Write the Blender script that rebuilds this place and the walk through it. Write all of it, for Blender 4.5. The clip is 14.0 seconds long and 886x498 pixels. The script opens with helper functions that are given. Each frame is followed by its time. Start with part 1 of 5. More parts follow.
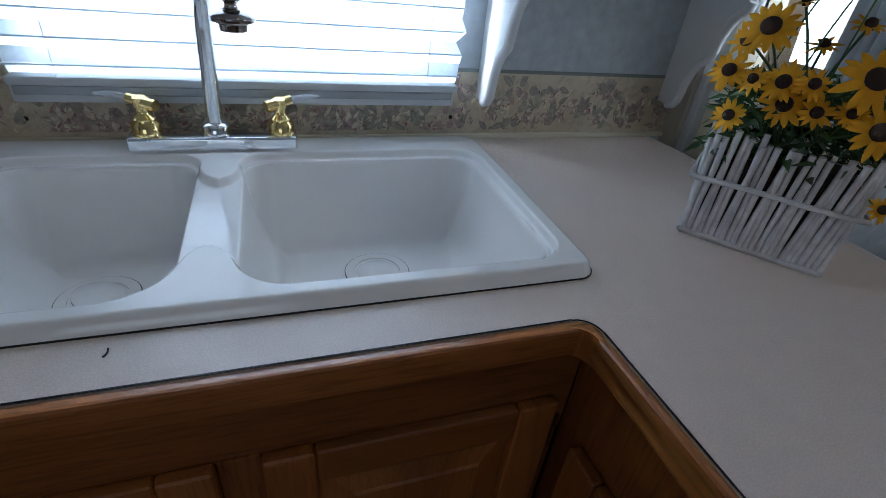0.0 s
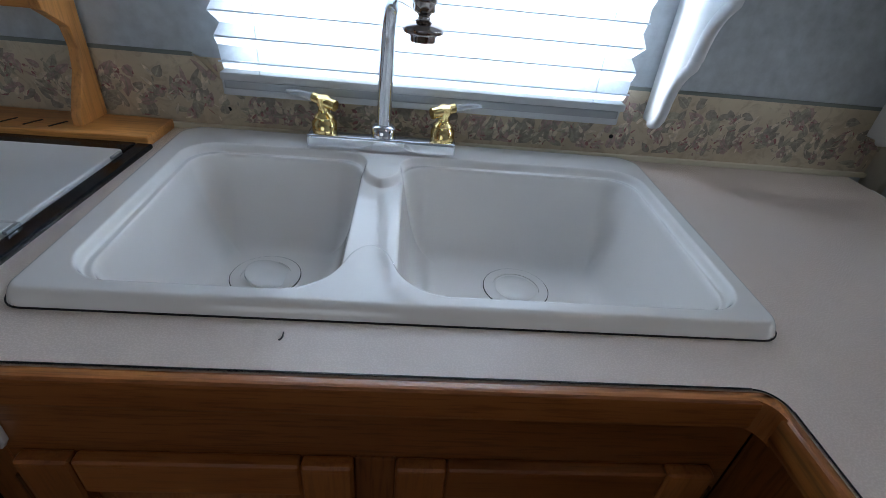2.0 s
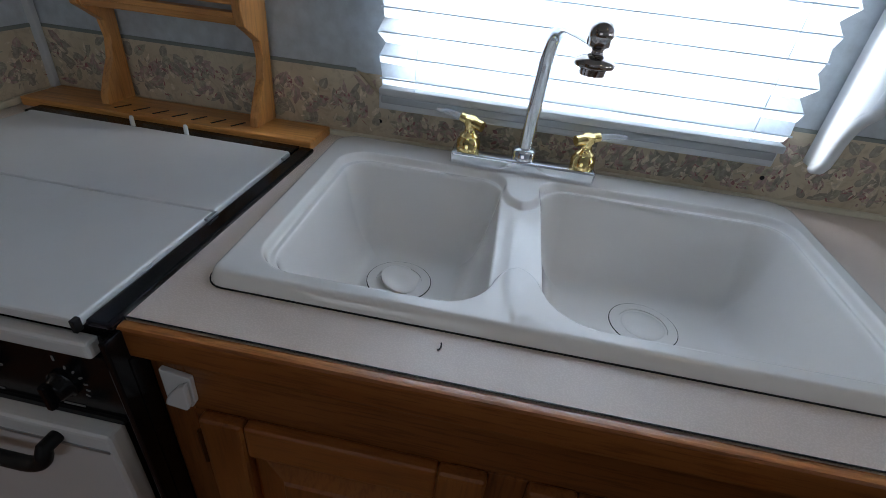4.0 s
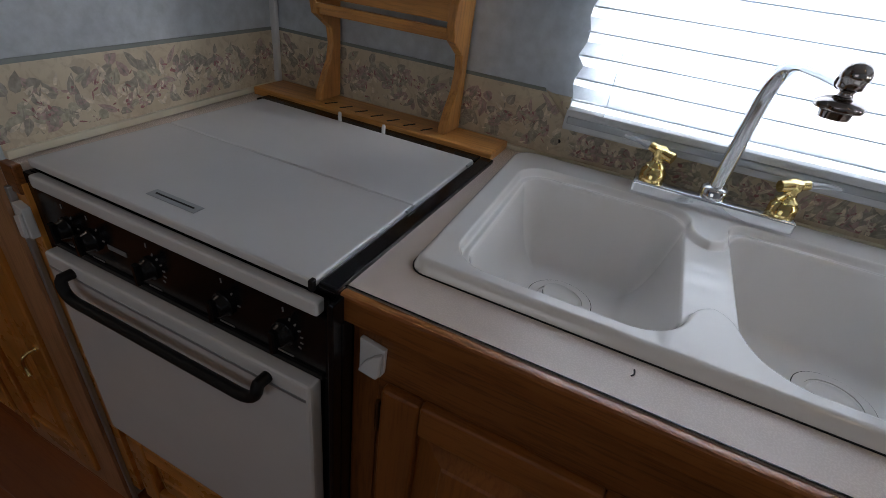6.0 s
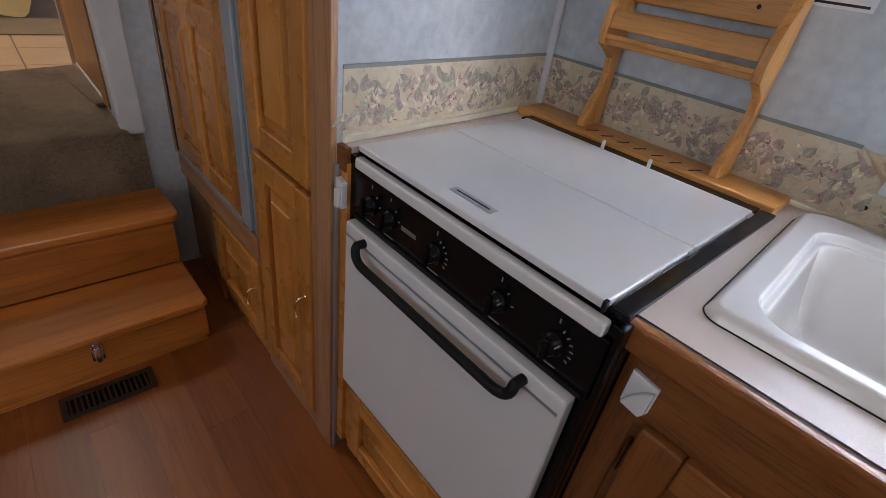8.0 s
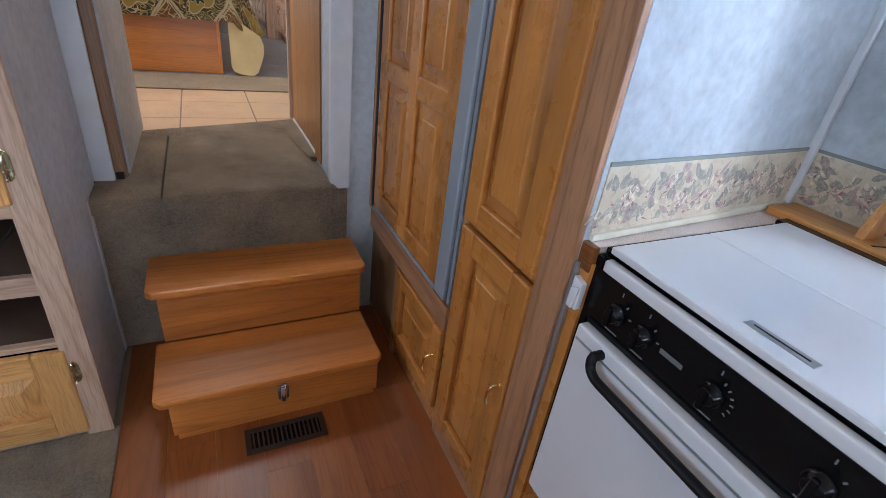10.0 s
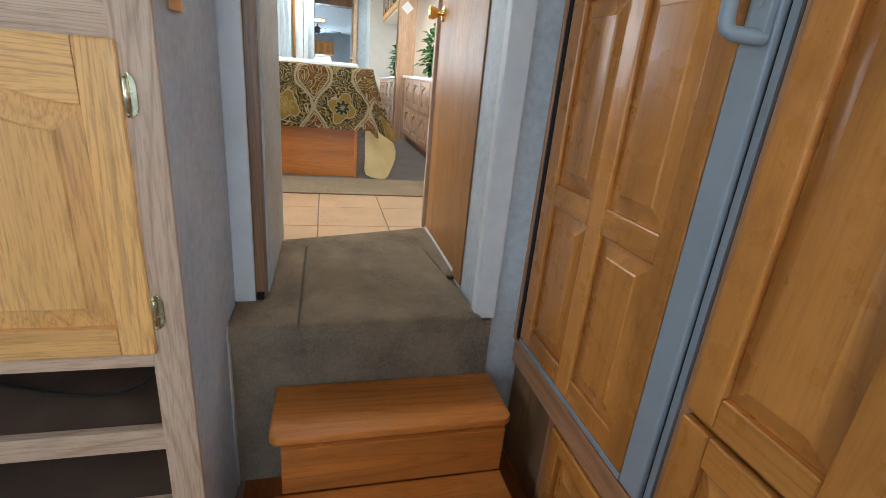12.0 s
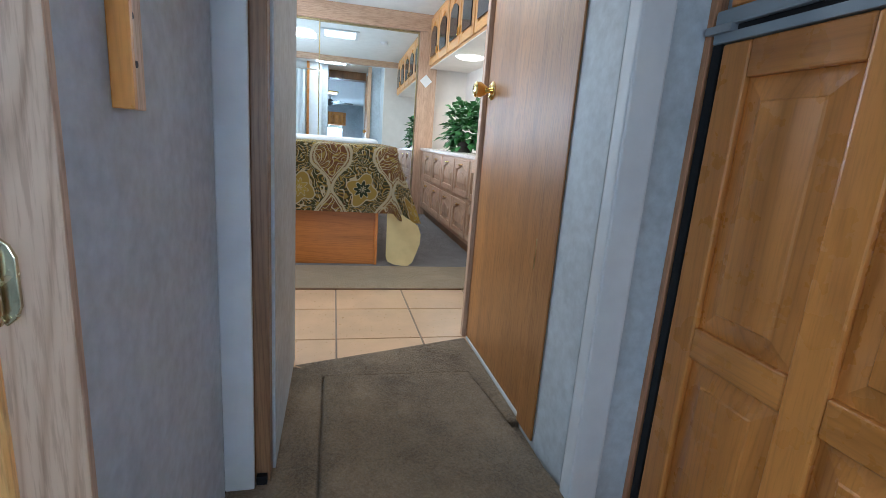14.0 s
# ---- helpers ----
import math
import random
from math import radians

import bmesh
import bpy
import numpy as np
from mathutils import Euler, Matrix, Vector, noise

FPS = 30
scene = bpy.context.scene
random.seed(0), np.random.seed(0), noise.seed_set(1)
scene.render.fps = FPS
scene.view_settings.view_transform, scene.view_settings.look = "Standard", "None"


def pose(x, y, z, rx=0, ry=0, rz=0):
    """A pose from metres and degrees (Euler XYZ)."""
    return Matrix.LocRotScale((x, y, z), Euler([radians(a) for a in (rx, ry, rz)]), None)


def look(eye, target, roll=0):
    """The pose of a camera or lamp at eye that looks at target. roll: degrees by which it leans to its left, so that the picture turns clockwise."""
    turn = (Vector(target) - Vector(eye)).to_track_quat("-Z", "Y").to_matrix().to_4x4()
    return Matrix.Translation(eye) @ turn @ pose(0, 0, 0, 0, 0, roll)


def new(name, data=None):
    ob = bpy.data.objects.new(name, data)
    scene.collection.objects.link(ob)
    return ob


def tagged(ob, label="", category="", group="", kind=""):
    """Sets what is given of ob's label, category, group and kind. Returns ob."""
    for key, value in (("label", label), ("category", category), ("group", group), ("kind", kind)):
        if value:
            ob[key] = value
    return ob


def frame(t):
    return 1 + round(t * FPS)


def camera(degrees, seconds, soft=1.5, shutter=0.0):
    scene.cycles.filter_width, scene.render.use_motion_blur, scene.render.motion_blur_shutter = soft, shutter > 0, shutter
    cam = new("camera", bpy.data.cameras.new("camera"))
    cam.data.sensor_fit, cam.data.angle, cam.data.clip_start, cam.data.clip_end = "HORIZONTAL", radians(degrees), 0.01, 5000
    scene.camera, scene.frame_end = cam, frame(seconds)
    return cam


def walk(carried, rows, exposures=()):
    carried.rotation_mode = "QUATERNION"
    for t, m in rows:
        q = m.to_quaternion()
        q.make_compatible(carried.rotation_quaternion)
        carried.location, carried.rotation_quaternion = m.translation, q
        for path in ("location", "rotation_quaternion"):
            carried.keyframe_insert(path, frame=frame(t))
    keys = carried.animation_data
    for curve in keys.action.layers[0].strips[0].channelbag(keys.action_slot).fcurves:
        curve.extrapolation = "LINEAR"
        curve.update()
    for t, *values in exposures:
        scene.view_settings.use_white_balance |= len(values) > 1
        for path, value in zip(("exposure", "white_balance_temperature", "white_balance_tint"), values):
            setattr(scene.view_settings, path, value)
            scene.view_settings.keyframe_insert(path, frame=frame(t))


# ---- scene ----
cam = camera(86.3, 14.0, soft=0.85)
PATH = [
    (0, (0.129, 0.17, 1.236), (0.737, 1.753, 0.175), 6.5),
    (0.5, (0.114, 0.178, 1.234), (0.576, 1.809, 0.172), 6.1),
    (1, (0.098, 0.188, 1.235), (0.427, 1.845, 0.165), 5.9),
    (1.5, (0.086, 0.197, 1.235), (0.308, 1.868, 0.158), 5.9),
    (2, (0.079, 0.205, 1.238), (0.231, 1.876, 0.15), 6.1),
    (4.5, (-0.029, 0.186, 1.254), (-0.345, 1.839, 0.173), 6.2),
    (5, (-0.048, 0.176, 1.249), (-0.494, 1.798, 0.168), 5.9),
    (5.5, (-0.072, 0.156, 1.248), (-0.601, 1.757, 0.173), 7.0),
    (6, (-0.103, 0.139, 1.243), (-0.727, 1.712, 0.177), 8.1),
    (6.5, (-0.125, 0.124, 1.237), (-0.901, 1.628, 0.172), 8.0),
    (7, (-0.146, 0.1, 1.235), (-1.063, 1.521, 0.167), 8.1),
    (7.5, (-0.181, 0.069, 1.23), (-1.234, 1.393, 0.163), 8.3),
    (8, (-0.22, 0.029, 1.224), (-1.405, 1.238, 0.16), 8.8),
    (8.5, (-0.264, -0.017, 1.22), (-1.563, 1.072, 0.159), 9.3),
    (9, (-0.323, -0.062, 1.223), (-1.702, 0.937, 0.176), 9.5),
    (11.5, (-0.646, -0.125, 1.271), (-2.417, 0.442, 0.534), 5.1),
    (12, (-0.762, -0.181, 1.274), (-2.58, 0.307, 0.598), 5.3),
    (12.5, (-0.867, -0.232, 1.28), (-2.71, 0.254, 0.672), 4.5),
    (13, (-0.973, -0.261, 1.299), (-2.838, 0.229, 0.767), 3.8),
    (13.5, (-1.107, -0.245, 1.318), (-2.989, 0.247, 0.852), 3.9),
    (14, (-1.23, -0.235, 1.335), (-3.127, 0.224, 0.899), 4.3),
]
EXPO = [(0, -1.85, 6150, 11), (1, -1.8, 6350, 12), (2, -1.75, 6600, 13), (4.5, -1.9, 7000, 14), (5.5, -2.0, 7400, 17), (6.5, -1.9, 7500, 20), (7.5, -1.22, 7600, 22), (8.5, -0.22, 6450, 22), (9.2, 0.0, 5850, 21), (11.5, 0.2, 6350, 7), (12.5, 0.22, 5800, 6), (13, 0.13, 5650, 5), (14, -0.08, 5350, 5)]
walk(cam, [(t, look(eye, target, roll)) for t, eye, target, roll in PATH], EXPO)

# ---- world, sun, large lights ----
world = bpy.data.worlds.new("sky")
scene.world = world
world.use_nodes = True
wn = world.node_tree
sky = wn.nodes.new("ShaderNodeTexSky")
sky.sky_type, sky.sun_disc = "NISHITA", False
sky.sun_elevation, sky.sun_rotation = radians(48), radians(20)
wn.nodes["Background"].inputs["Strength"].default_value = 0.12
wn.links.new(sky.outputs[0], wn.nodes["Background"].inputs["Color"])
sun = new("sun", bpy.data.lights.new("sun", "SUN"))
sun.data.energy, sun.data.angle, sun.data.color = 3.0, radians(0.5), (1.0, 0.95, 0.88)
sun.matrix_world = look((1.5, 5.0, 6.0), (0.0, 0.8, 1.0))


def area(name, eye, target, w, h, watts, color=(1, 1, 1)):
    """A lamp that stands for the sky in an opening, or for a fitted lamp."""
    lamp = new(name, bpy.data.lights.new(name, "AREA"))
    lamp.data.shape, lamp.data.size, lamp.data.size_y = "RECTANGLE", w, h
    lamp.data.energy, lamp.data.color = watts, color
    lamp.matrix_world = look(eye, target)
    return lamp


DAY = (0.755, 0.87, 1.0)
area("daylight_kitchen_window", (0.07, 1.30, 1.36), (0.07, 0.5, 1.30), 0.50, 0.52, 188, DAY)
area("daylight_south_window", (-0.6, -2.27, 1.45), (-0.6, 0, 1.3), 1.3, 0.8, 14, DAY)
area("daylight_east_window", (1.16, 0.845, 1.50), (0.5, 0.80, 1.40), 0.28, 0.80, 10.0, DAY)
area("daylight_rear_window", (4.25, -0.6, 1.45), (1.0, -0.35, 1.95), 1.6, 0.8, 74, DAY)
# added fill under the closed ceiling, brightens bathroom and hall; no skylight there
area("fill_bath_ceiling", (-3.2, -0.3, 2.535), (-3.2, -0.3, 0), 0.45, 0.45, 12, (1, 0.97, 0.92))
area("daylight_bedroom_window", (-4.7, -1.76, 1.75), (-4.9, 0, 1.3), 1.0, 0.6, 42, (0.95, 0.97, 1.0))
area("lamp_bedroom_cupboard", (-5.30, 0.86, 2.02), (-5.30, 0.86, 1), 0.3, 0.14, 6, (1, 0.88, 0.72))
area("lamp_bedroom_ceiling", (-4.96, -0.61, 2.50), (-4.96, -0.61, 0), 0.28, 0.28, 10, (1, 0.93, 0.82))

area("lamp_living_ceiling", (0.95, -0.30, 2.50), (0.95, -0.30, 0), 0.22, 0.22, 4.0, (1, 0.76, 0.50))

# ---- materials ----
def nodes_of(name):
    m = bpy.data.materials.new(name)
    m.use_nodes = True
    return m, m.node_tree, m.node_tree.nodes["Principled BSDF"]


def add(nt, kind, **values):
    n = nt.nodes.new(kind)
    for k, v in values.items():
        n.inputs[k.replace("_", " ")].default_value = v
    return n


def ramp(nt, fac, stops):
    n = nt.nodes.new("ShaderNodeValToRGB")
    while len(n.color_ramp.elements) < len(stops):
        n.color_ramp.elements.new(0.5)
    for e, (p, c) in zip(n.color_ramp.elements, stops):
        e.position, e.color = p, (*c, 1)
    nt.links.new(fac, n.inputs[0])
    return n.outputs[0]


def coords(nt, scale=(1, 1, 1), turn=(0, 0, 0)):
    tc, mp = nt.nodes.new("ShaderNodeTexCoord"), nt.nodes.new("ShaderNodeMapping")
    mp.inputs["Scale"].default_value, mp.inputs["Rotation"].default_value = scale, [radians(a) for a in turn]
    nt.links.new(tc.outputs["Object"], mp.inputs["Vector"])
    return mp.outputs[0]


def noise_tex(nt, vec, scale, detail=4, rough=0.55, dist=0.0):
    n = add(nt, "ShaderNodeTexNoise", Scale=scale, Detail=detail, Roughness=rough, Distortion=dist)
    nt.links.new(vec, n.inputs["Vector"])
    return n.outputs["Fac"]


def mixc(nt, fac, a, b, mode="MIX"):
    n = nt.nodes.new("ShaderNodeMix")
    n.data_type, n.blend_type = "RGBA", mode
    for sock, v in ((n.inputs[0], fac), (n.inputs[6], a), (n.inputs[7], b)):
        if isinstance(v, bpy.types.NodeSocket):
            nt.links.new(v, sock)
        elif isinstance(v, (int, float)):
            sock.default_value = v
        else:
            sock.default_value = (*v, 1)
    return n.outputs[2]


def bump(nt, bsdf, height, strength, dist=0.002):
    n = add(nt, "ShaderNodeBump", Strength=strength, Distance=dist)
    nt.links.new(height, n.inputs["Height"])
    nt.links.new(n.outputs[0], bsdf.inputs["Normal"])


def plain(name, c, rough=0.5, metal=0.0, spread=0.12, scale=9, grain=60, strength=0.08, coat=0.0):
    """Paint, plastic or metal, with soft blotches and a fine grain."""
    m, nt, b = nodes_of(name)
    v = coords(nt)
    f = noise_tex(nt, v, scale, 5)
    lo, hi = [max(0, x * (1 - spread)) for x in c], [min(1, x * (1 + spread)) for x in c]
    nt.links.new(ramp(nt, f, ((0.3, lo), (0.7, hi))), b.inputs["Base Color"])
    b.inputs["Roughness"].default_value, b.inputs["Metallic"].default_value = rough, metal
    b.inputs["Coat Weight"].default_value = coat
    g = noise_tex(nt, v, grain, 3)
    r = nt.nodes.new("ShaderNodeMapRange")
    r.inputs["To Min"].default_value, r.inputs["To Max"].default_value = max(0.02, rough - 0.08), min(1, rough + 0.08)
    nt.links.new(g, r.inputs[0])
    nt.links.new(r.outputs[0], b.inputs["Roughness"])
    if strength:
        bump(nt, b, g, strength)
    return m


def wood(name, dark, mid, light, axis="z", rough=0.38, coarse=1.0, lines=0.6, tone=0.10, pores=0.45, rings=54.0):
    """Oak: long pores and cathedral bands along the axis; each board has its own grain and tone."""
    m, nt, b = nodes_of(name)
    st = {"x": (0.06, 1, 1), "y": (1, 0.06, 1), "z": (1, 1, 0.06)}[axis]
    oi, vm, sc = (nt.nodes.new("ShaderNode" + k) for k in ("ObjectInfo", "VectorMath", "Math"))
    vm.operation, sc.operation = "ADD", "MULTIPLY"
    sc.inputs[1].default_value = 37
    nt.links.new(oi.outputs["Random"], sc.inputs[0])
    nt.links.new(coords(nt, st), vm.inputs[0])
    nt.links.new(sc.outputs[0], vm.inputs[1])
    v = vm.outputs[0]

    def fold(fac, times):
        mu, pp = nt.nodes.new("ShaderNodeMath"), nt.nodes.new("ShaderNodeMath")
        mu.operation, mu.inputs[1].default_value = "MULTIPLY", times
        pp.operation, pp.inputs[1].default_value = "PINGPONG", 1.0
        nt.links.new(fac, mu.inputs[0])
        nt.links.new(mu.outputs[0], pp.inputs[0])
        return pp.outputs[0]

    big = noise_tex(nt, v, 6 * coarse, 2, 0.35, 0.25)
    base = ramp(nt, fold(big, 4.5), ((0.0, dark), (0.35, mid), (1.0, light)))
    ring = ramp(nt, fold(big, rings), ((0.0, [0.56, 0.47, 0.38]), (0.30, [0.92, 0.90, 0.88]), (0.6, [1.0] * 3)))
    where = ramp(nt, noise_tex(nt, v, 5 * coarse, 2), ((0.35, [0.25 * lines] * 3), (0.65, [lines] * 3)))
    c = mixc(nt, where, base, ring, "MULTIPLY")
    fine = noise_tex(nt, v, 260, 3, 0.6)
    c = mixc(nt, pores, c, ramp(nt, fine, ((0.37, [0.55, 0.50, 0.45]), (0.5, [1.0] * 3), (0.75, [1.08] * 3))), "MULTIPLY")
    c = mixc(nt, 0.8, c, ramp(nt, noise_tex(nt, v, 1.7, 2), ((0.3, [0.84] * 3), (0.7, [1.12] * 3))), "MULTIPLY")
    c = mixc(nt, 1.0, c, ramp(nt, oi.outputs["Random"], ((0, [1 - tone, 1 - 1.15 * tone, 1 - 1.3 * tone]), (1, [1 + tone, 1 + 1.15 * tone, 1 + 1.4 * tone]))), "MULTIPLY")
    nt.links.new(c, b.inputs["Base Color"])
    wear = nt.nodes.new("ShaderNodeMapRange")
    wear.inputs["To Min"].default_value, wear.inputs["To Max"].default_value = rough - 0.07, rough + 0.10
    nt.links.new(noise_tex(nt, coords(nt), 14, 4), wear.inputs[0])
    nt.links.new(wear.outputs[0], b.inputs["Roughness"])
    b.inputs["Coat Weight"].default_value, b.inputs["Coat Roughness"].default_value = 0.15, 0.3
    bump(nt, b, fine, 0.14, 0.001)
    return m


def oak(name, c, axis, rough=0.34, lines=0.6, tone=0.08, pores=0.45, coarse=1.0, rings=54.0, deep=0.72):
    return wood(name, [c[0] * deep, c[1] * (deep - 0.03), c[2] * (deep - 0.06)], c, [x * 1.16 for x in c], axis, rough, coarse, lines, tone, pores, rings)


OAK = {a: oak("oak_golden_" + a, (0.61, 0.250, 0.052), a, 0.27, 0.42, 0.11, 0.22, 0.9) for a in "xyz"}
HONEY = {a: oak("oak_honey_" + a, (0.70, 0.368, 0.118), a, 0.36, 0.55, 0.05, 0.5, 0.9, 100.0, 0.92) for a in "xyz"}
POST = {a: oak("oak_pink_" + a, (0.50, 0.255, 0.125), a, 0.45) for a in "xyz"}
STEP = {a: oak("oak_orange_" + a, (0.60, 0.208, 0.037), a, 0.34, 0.55, 0.04, 0.3) for a in "xyz"}
BASE = {a: oak("oak_brown_" + a, (0.275, 0.094, 0.023), a, 0.30, 0.85, 0.05, 0.75) for a in "xyz"}
FRONT = {a: oak("oak_front_" + a, (0.31, 0.108, 0.026), a, 0.30, 0.6, 0.05) for a in "xyz"}
PALE = {a: oak("oak_limed_" + a, (0.57, 0.385, 0.26), a, 0.5, 0.70, 0.05, 0.5, 0.9, 100.0, 0.90) for a in "xyz"}
DOORW = oak("oak_door_veneer", (0.40, 0.180, 0.047), "z", 0.42, 0.35, 0.0, 0.6, 1.3, 80.0, 0.86)
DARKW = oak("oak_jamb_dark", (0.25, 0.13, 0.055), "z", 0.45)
PLANK = wood("vinyl_plank", (0.245, 0.067, 0.013), (0.30, 0.085, 0.017), (0.345, 0.105, 0.022), "x", 0.34, 1.2, 0.5, 0.035, 0.25)
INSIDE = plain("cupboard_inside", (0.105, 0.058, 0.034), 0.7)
PINE = oak("pine_spice_shelf", (0.62, 0.275, 0.072), "x")
PINEZ = oak("pine_upright", (0.63, 0.28, 0.075), "z")
WHITE = plain("enamel_white", (0.80, 0.80, 0.80), 0.22, spread=0.02, strength=0.02, coat=0.3)
PORC = plain("sink_porcelain", (0.90, 0.875, 0.845), 0.09, spread=0.025, scale=5, strength=0.0, coat=0.4)
LAM = plain("counter_laminate", (0.73, 0.615, 0.545), 0.27, spread=0.025, scale=30, grain=500, strength=0.008)
BLACK = plain("enamel_black", (0.006, 0.006, 0.007), 0.20, spread=0.2, strength=0.03)
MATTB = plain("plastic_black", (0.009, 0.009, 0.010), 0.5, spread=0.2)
PRINT = plain("print_white", (0.20, 0.20, 0.20), 0.5, spread=0.02)
CHROME = plain("chrome", (0.80, 0.82, 0.85), 0.09, 1.0, 0.02, strength=0.0)
GUN = plain("chrome_dark", (0.34, 0.31, 0.30), 0.10, 1.0, 0.1, strength=0.0)
BRASS = plain("brass", (0.95, 0.72, 0.32), 0.12, 1.0, 0.08, strength=0.02)
AGED = plain("brass_aged", (0.45, 0.38, 0.20), 0.3, 1.0, 0.2, 30)
HINGE_DARK = plain("bronze_dark", (0.22, 0.16, 0.08), 0.32, 1.0, 0.2, 30)
STEEL = plain("steel_grey", (0.42, 0.44, 0.46), 0.35, 0.6, 0.06)
GREYM = plain("fridge_trim_grey", (0.30, 0.34, 0.37), 0.42, 0.0, 0.05)
TRIM = plain("trim_white", (0.66, 0.68, 0.69), 0.48, spread=0.06, scale=14)
PAINTW = plain("bracket_white", (0.74, 0.75, 0.76), 0.4, spread=0.05)
CEIL = plain("ceiling_white", (0.80, 0.80, 0.78), 0.75, spread=0.04, grain=180, strength=0.3)
VENTM = plain("vent_brown", (0.050, 0.033, 0.024), 0.45, 0.3, 0.2)
PAPER = plain("paper_white", (0.8, 0.8, 0.8), 0.7, spread=0.02)
BLACK.node_tree.nodes["Principled BSDF"].inputs["Specular IOR Level"].default_value = 0.25
MATTB.node_tree.nodes["Principled BSDF"].inputs["Specular IOR Level"].default_value = 0.25
NICHE = plain("panel_off_white", (0.74, 0.69, 0.63), 0.6, spread=0.05)
GROUT = plain("grout", (0.30, 0.24, 0.19), 0.9)
CREAM = plain("door_cream", (0.72, 0.66, 0.52), 0.5, spread=0.04)
LINING = plain("blanket_lining_yellow", (0.72, 0.56, 0.27), 0.85, spread=0.08, grain=300, strength=0.3)
SHEET = plain("mattress_white", (0.72, 0.74, 0.78), 0.85, spread=0.05)
LAMPG = plain("lamp_diffuser", (0.85, 0.85, 0.82), 0.4, spread=0.02)
lp = LAMPG.node_tree.nodes["Principled BSDF"]
lp.inputs["Emission Color"].default_value, lp.inputs["Emission Strength"].default_value = (1, 0.94, 0.85, 1), 2.5
SOIL = plain("pot_dark", (0.05, 0.04, 0.03), 0.8)
TILE = plain("tile_tan", (0.64, 0.42, 0.245), 0.3, spread=0.10, scale=6, grain=80, strength=0.05)
FANM = plain("fan_dark", (0.10, 0.10, 0.11), 0.4)
LEAF = plain("leaf_green", (0.035, 0.10, 0.025), 0.45, spread=0.5, scale=22)
LEAFB = plain("leaf_bright_green", (0.055, 0.17, 0.045), 0.40, spread=0.6, scale=16)
SEED = plain("flower_centre", (0.030, 0.014, 0.008), 0.9, grain=500, strength=0.6)
STICK = plain("stick_whitewashed", (0.62, 0.60, 0.60), 0.7, spread=0.18, scale=40, grain=150, strength=0.4)
CURT = plain("curtain_cloth", (0.62, 0.66, 0.70), 0.85, spread=0.06)


def wallpaper(name, c, spread=0.10):
    """Sponged wallpaper: soft clouds and small dabs."""
    m, nt, b = nodes_of(name)
    v = coords(nt)
    f = mixc(nt, 0.5, noise_tex(nt, v, 4, 5, 0.6), noise_tex(nt, v, 38, 4, 0.6))
    lo, hi = [x * (1 - spread * 1.8) for x in c], [min(1, x * (1 + spread * 1.4)) for x in c]
    nt.links.new(ramp(nt, f, ((0.36, lo), (0.62, hi))), b.inputs["Base Color"])
    b.inputs["Roughness"].default_value = 0.55
    bump(nt, b, noise_tex(nt, v, 220, 3), 0.12)
    return m


WALLP = wallpaper("wallpaper_blue_grey", (0.49, 0.535, 0.565))


def border_paper():
    """Cream ground of the border paper, with faint tan shading."""
    m, nt, b = nodes_of("wallpaper_cream")
    v = coords(nt)
    cream = ramp(nt, noise_tex(nt, v, 9, 4, 0.6), ((0.3, (0.54, 0.44, 0.31)), (0.7, (0.68, 0.59, 0.44))))
    tan = ramp(nt, noise_tex(nt, v, 30, 4, 0.6, 1.5), ((0.50, (0, 0, 0)), (0.62, (0.5, 0.5, 0.5))))
    nt.links.new(mixc(nt, tan, cream, (0.42, 0.33, 0.24)), b.inputs["Base Color"])
    b.inputs["Roughness"].default_value = 0.6
    bump(nt, b, noise_tex(nt, v, 220, 3), 0.1)
    return m


FLORAL = border_paper()
INKS = [plain("print_" + n, c, 0.6, spread=0.30, scale=120, strength=0.0) for n, c in (("leaf_grey", (0.33, 0.29, 0.235)), ("leaf_olive", (0.42, 0.38, 0.285)), ("mauve", (0.44, 0.310, 0.275)), ("rose", (0.34, 0.155, 0.150)), ("pale", (0.66, 0.57, 0.45)))]


def diamond_paper():
    m, nt, b = nodes_of("wallpaper_dotted")
    v = coords(nt, (1, 1, 1), (45, 0, 0))
    vo = add(nt, "ShaderNodeTexVoronoi", Scale=42, Randomness=0.0)
    nt.links.new(v, vo.inputs["Vector"])
    nt.links.new(ramp(nt, vo.outputs["Distance"], ((0.25, (0.26, 0.23, 0.19)), (0.36, (0.52, 0.48, 0.40)))), b.inputs["Base Color"])
    b.inputs["Roughness"].default_value = 0.6
    return m


DOTTED = diamond_paper()
BANDG = plain("print_band_grey_green", (0.21, 0.235, 0.215), 0.6, spread=0.1)


def carpet(name, lo, hi):
    m, nt, b = nodes_of(name)
    v = coords(nt)
    f = mixc(nt, 0.5, noise_tex(nt, v, 6, 6, 0.65), noise_tex(nt, v, 150, 4, 0.75))
    nt.links.new(ramp(nt, f, ((0.38, lo), (0.62, hi))), b.inputs["Base Color"])
    b.inputs["Roughness"].default_value = 1.0
    b.inputs["Sheen Weight"].default_value = 0.3
    b.inputs["Specular IOR Level"].default_value = 0.1
    bump(nt, b, noise_tex(nt, v, 420, 4, 0.7), 1.0, 0.008)
    return m


CARPET = carpet("carpet_taupe", (0.14, 0.098, 0.055), (0.42, 0.31, 0.19))
CARPETB = carpet("carpet_beige", (0.38, 0.28, 0.155), (0.56, 0.43, 0.265))
CARPETG = carpet("carpet_grey", (0.16, 0.145, 0.14), (0.27, 0.25, 0.245))


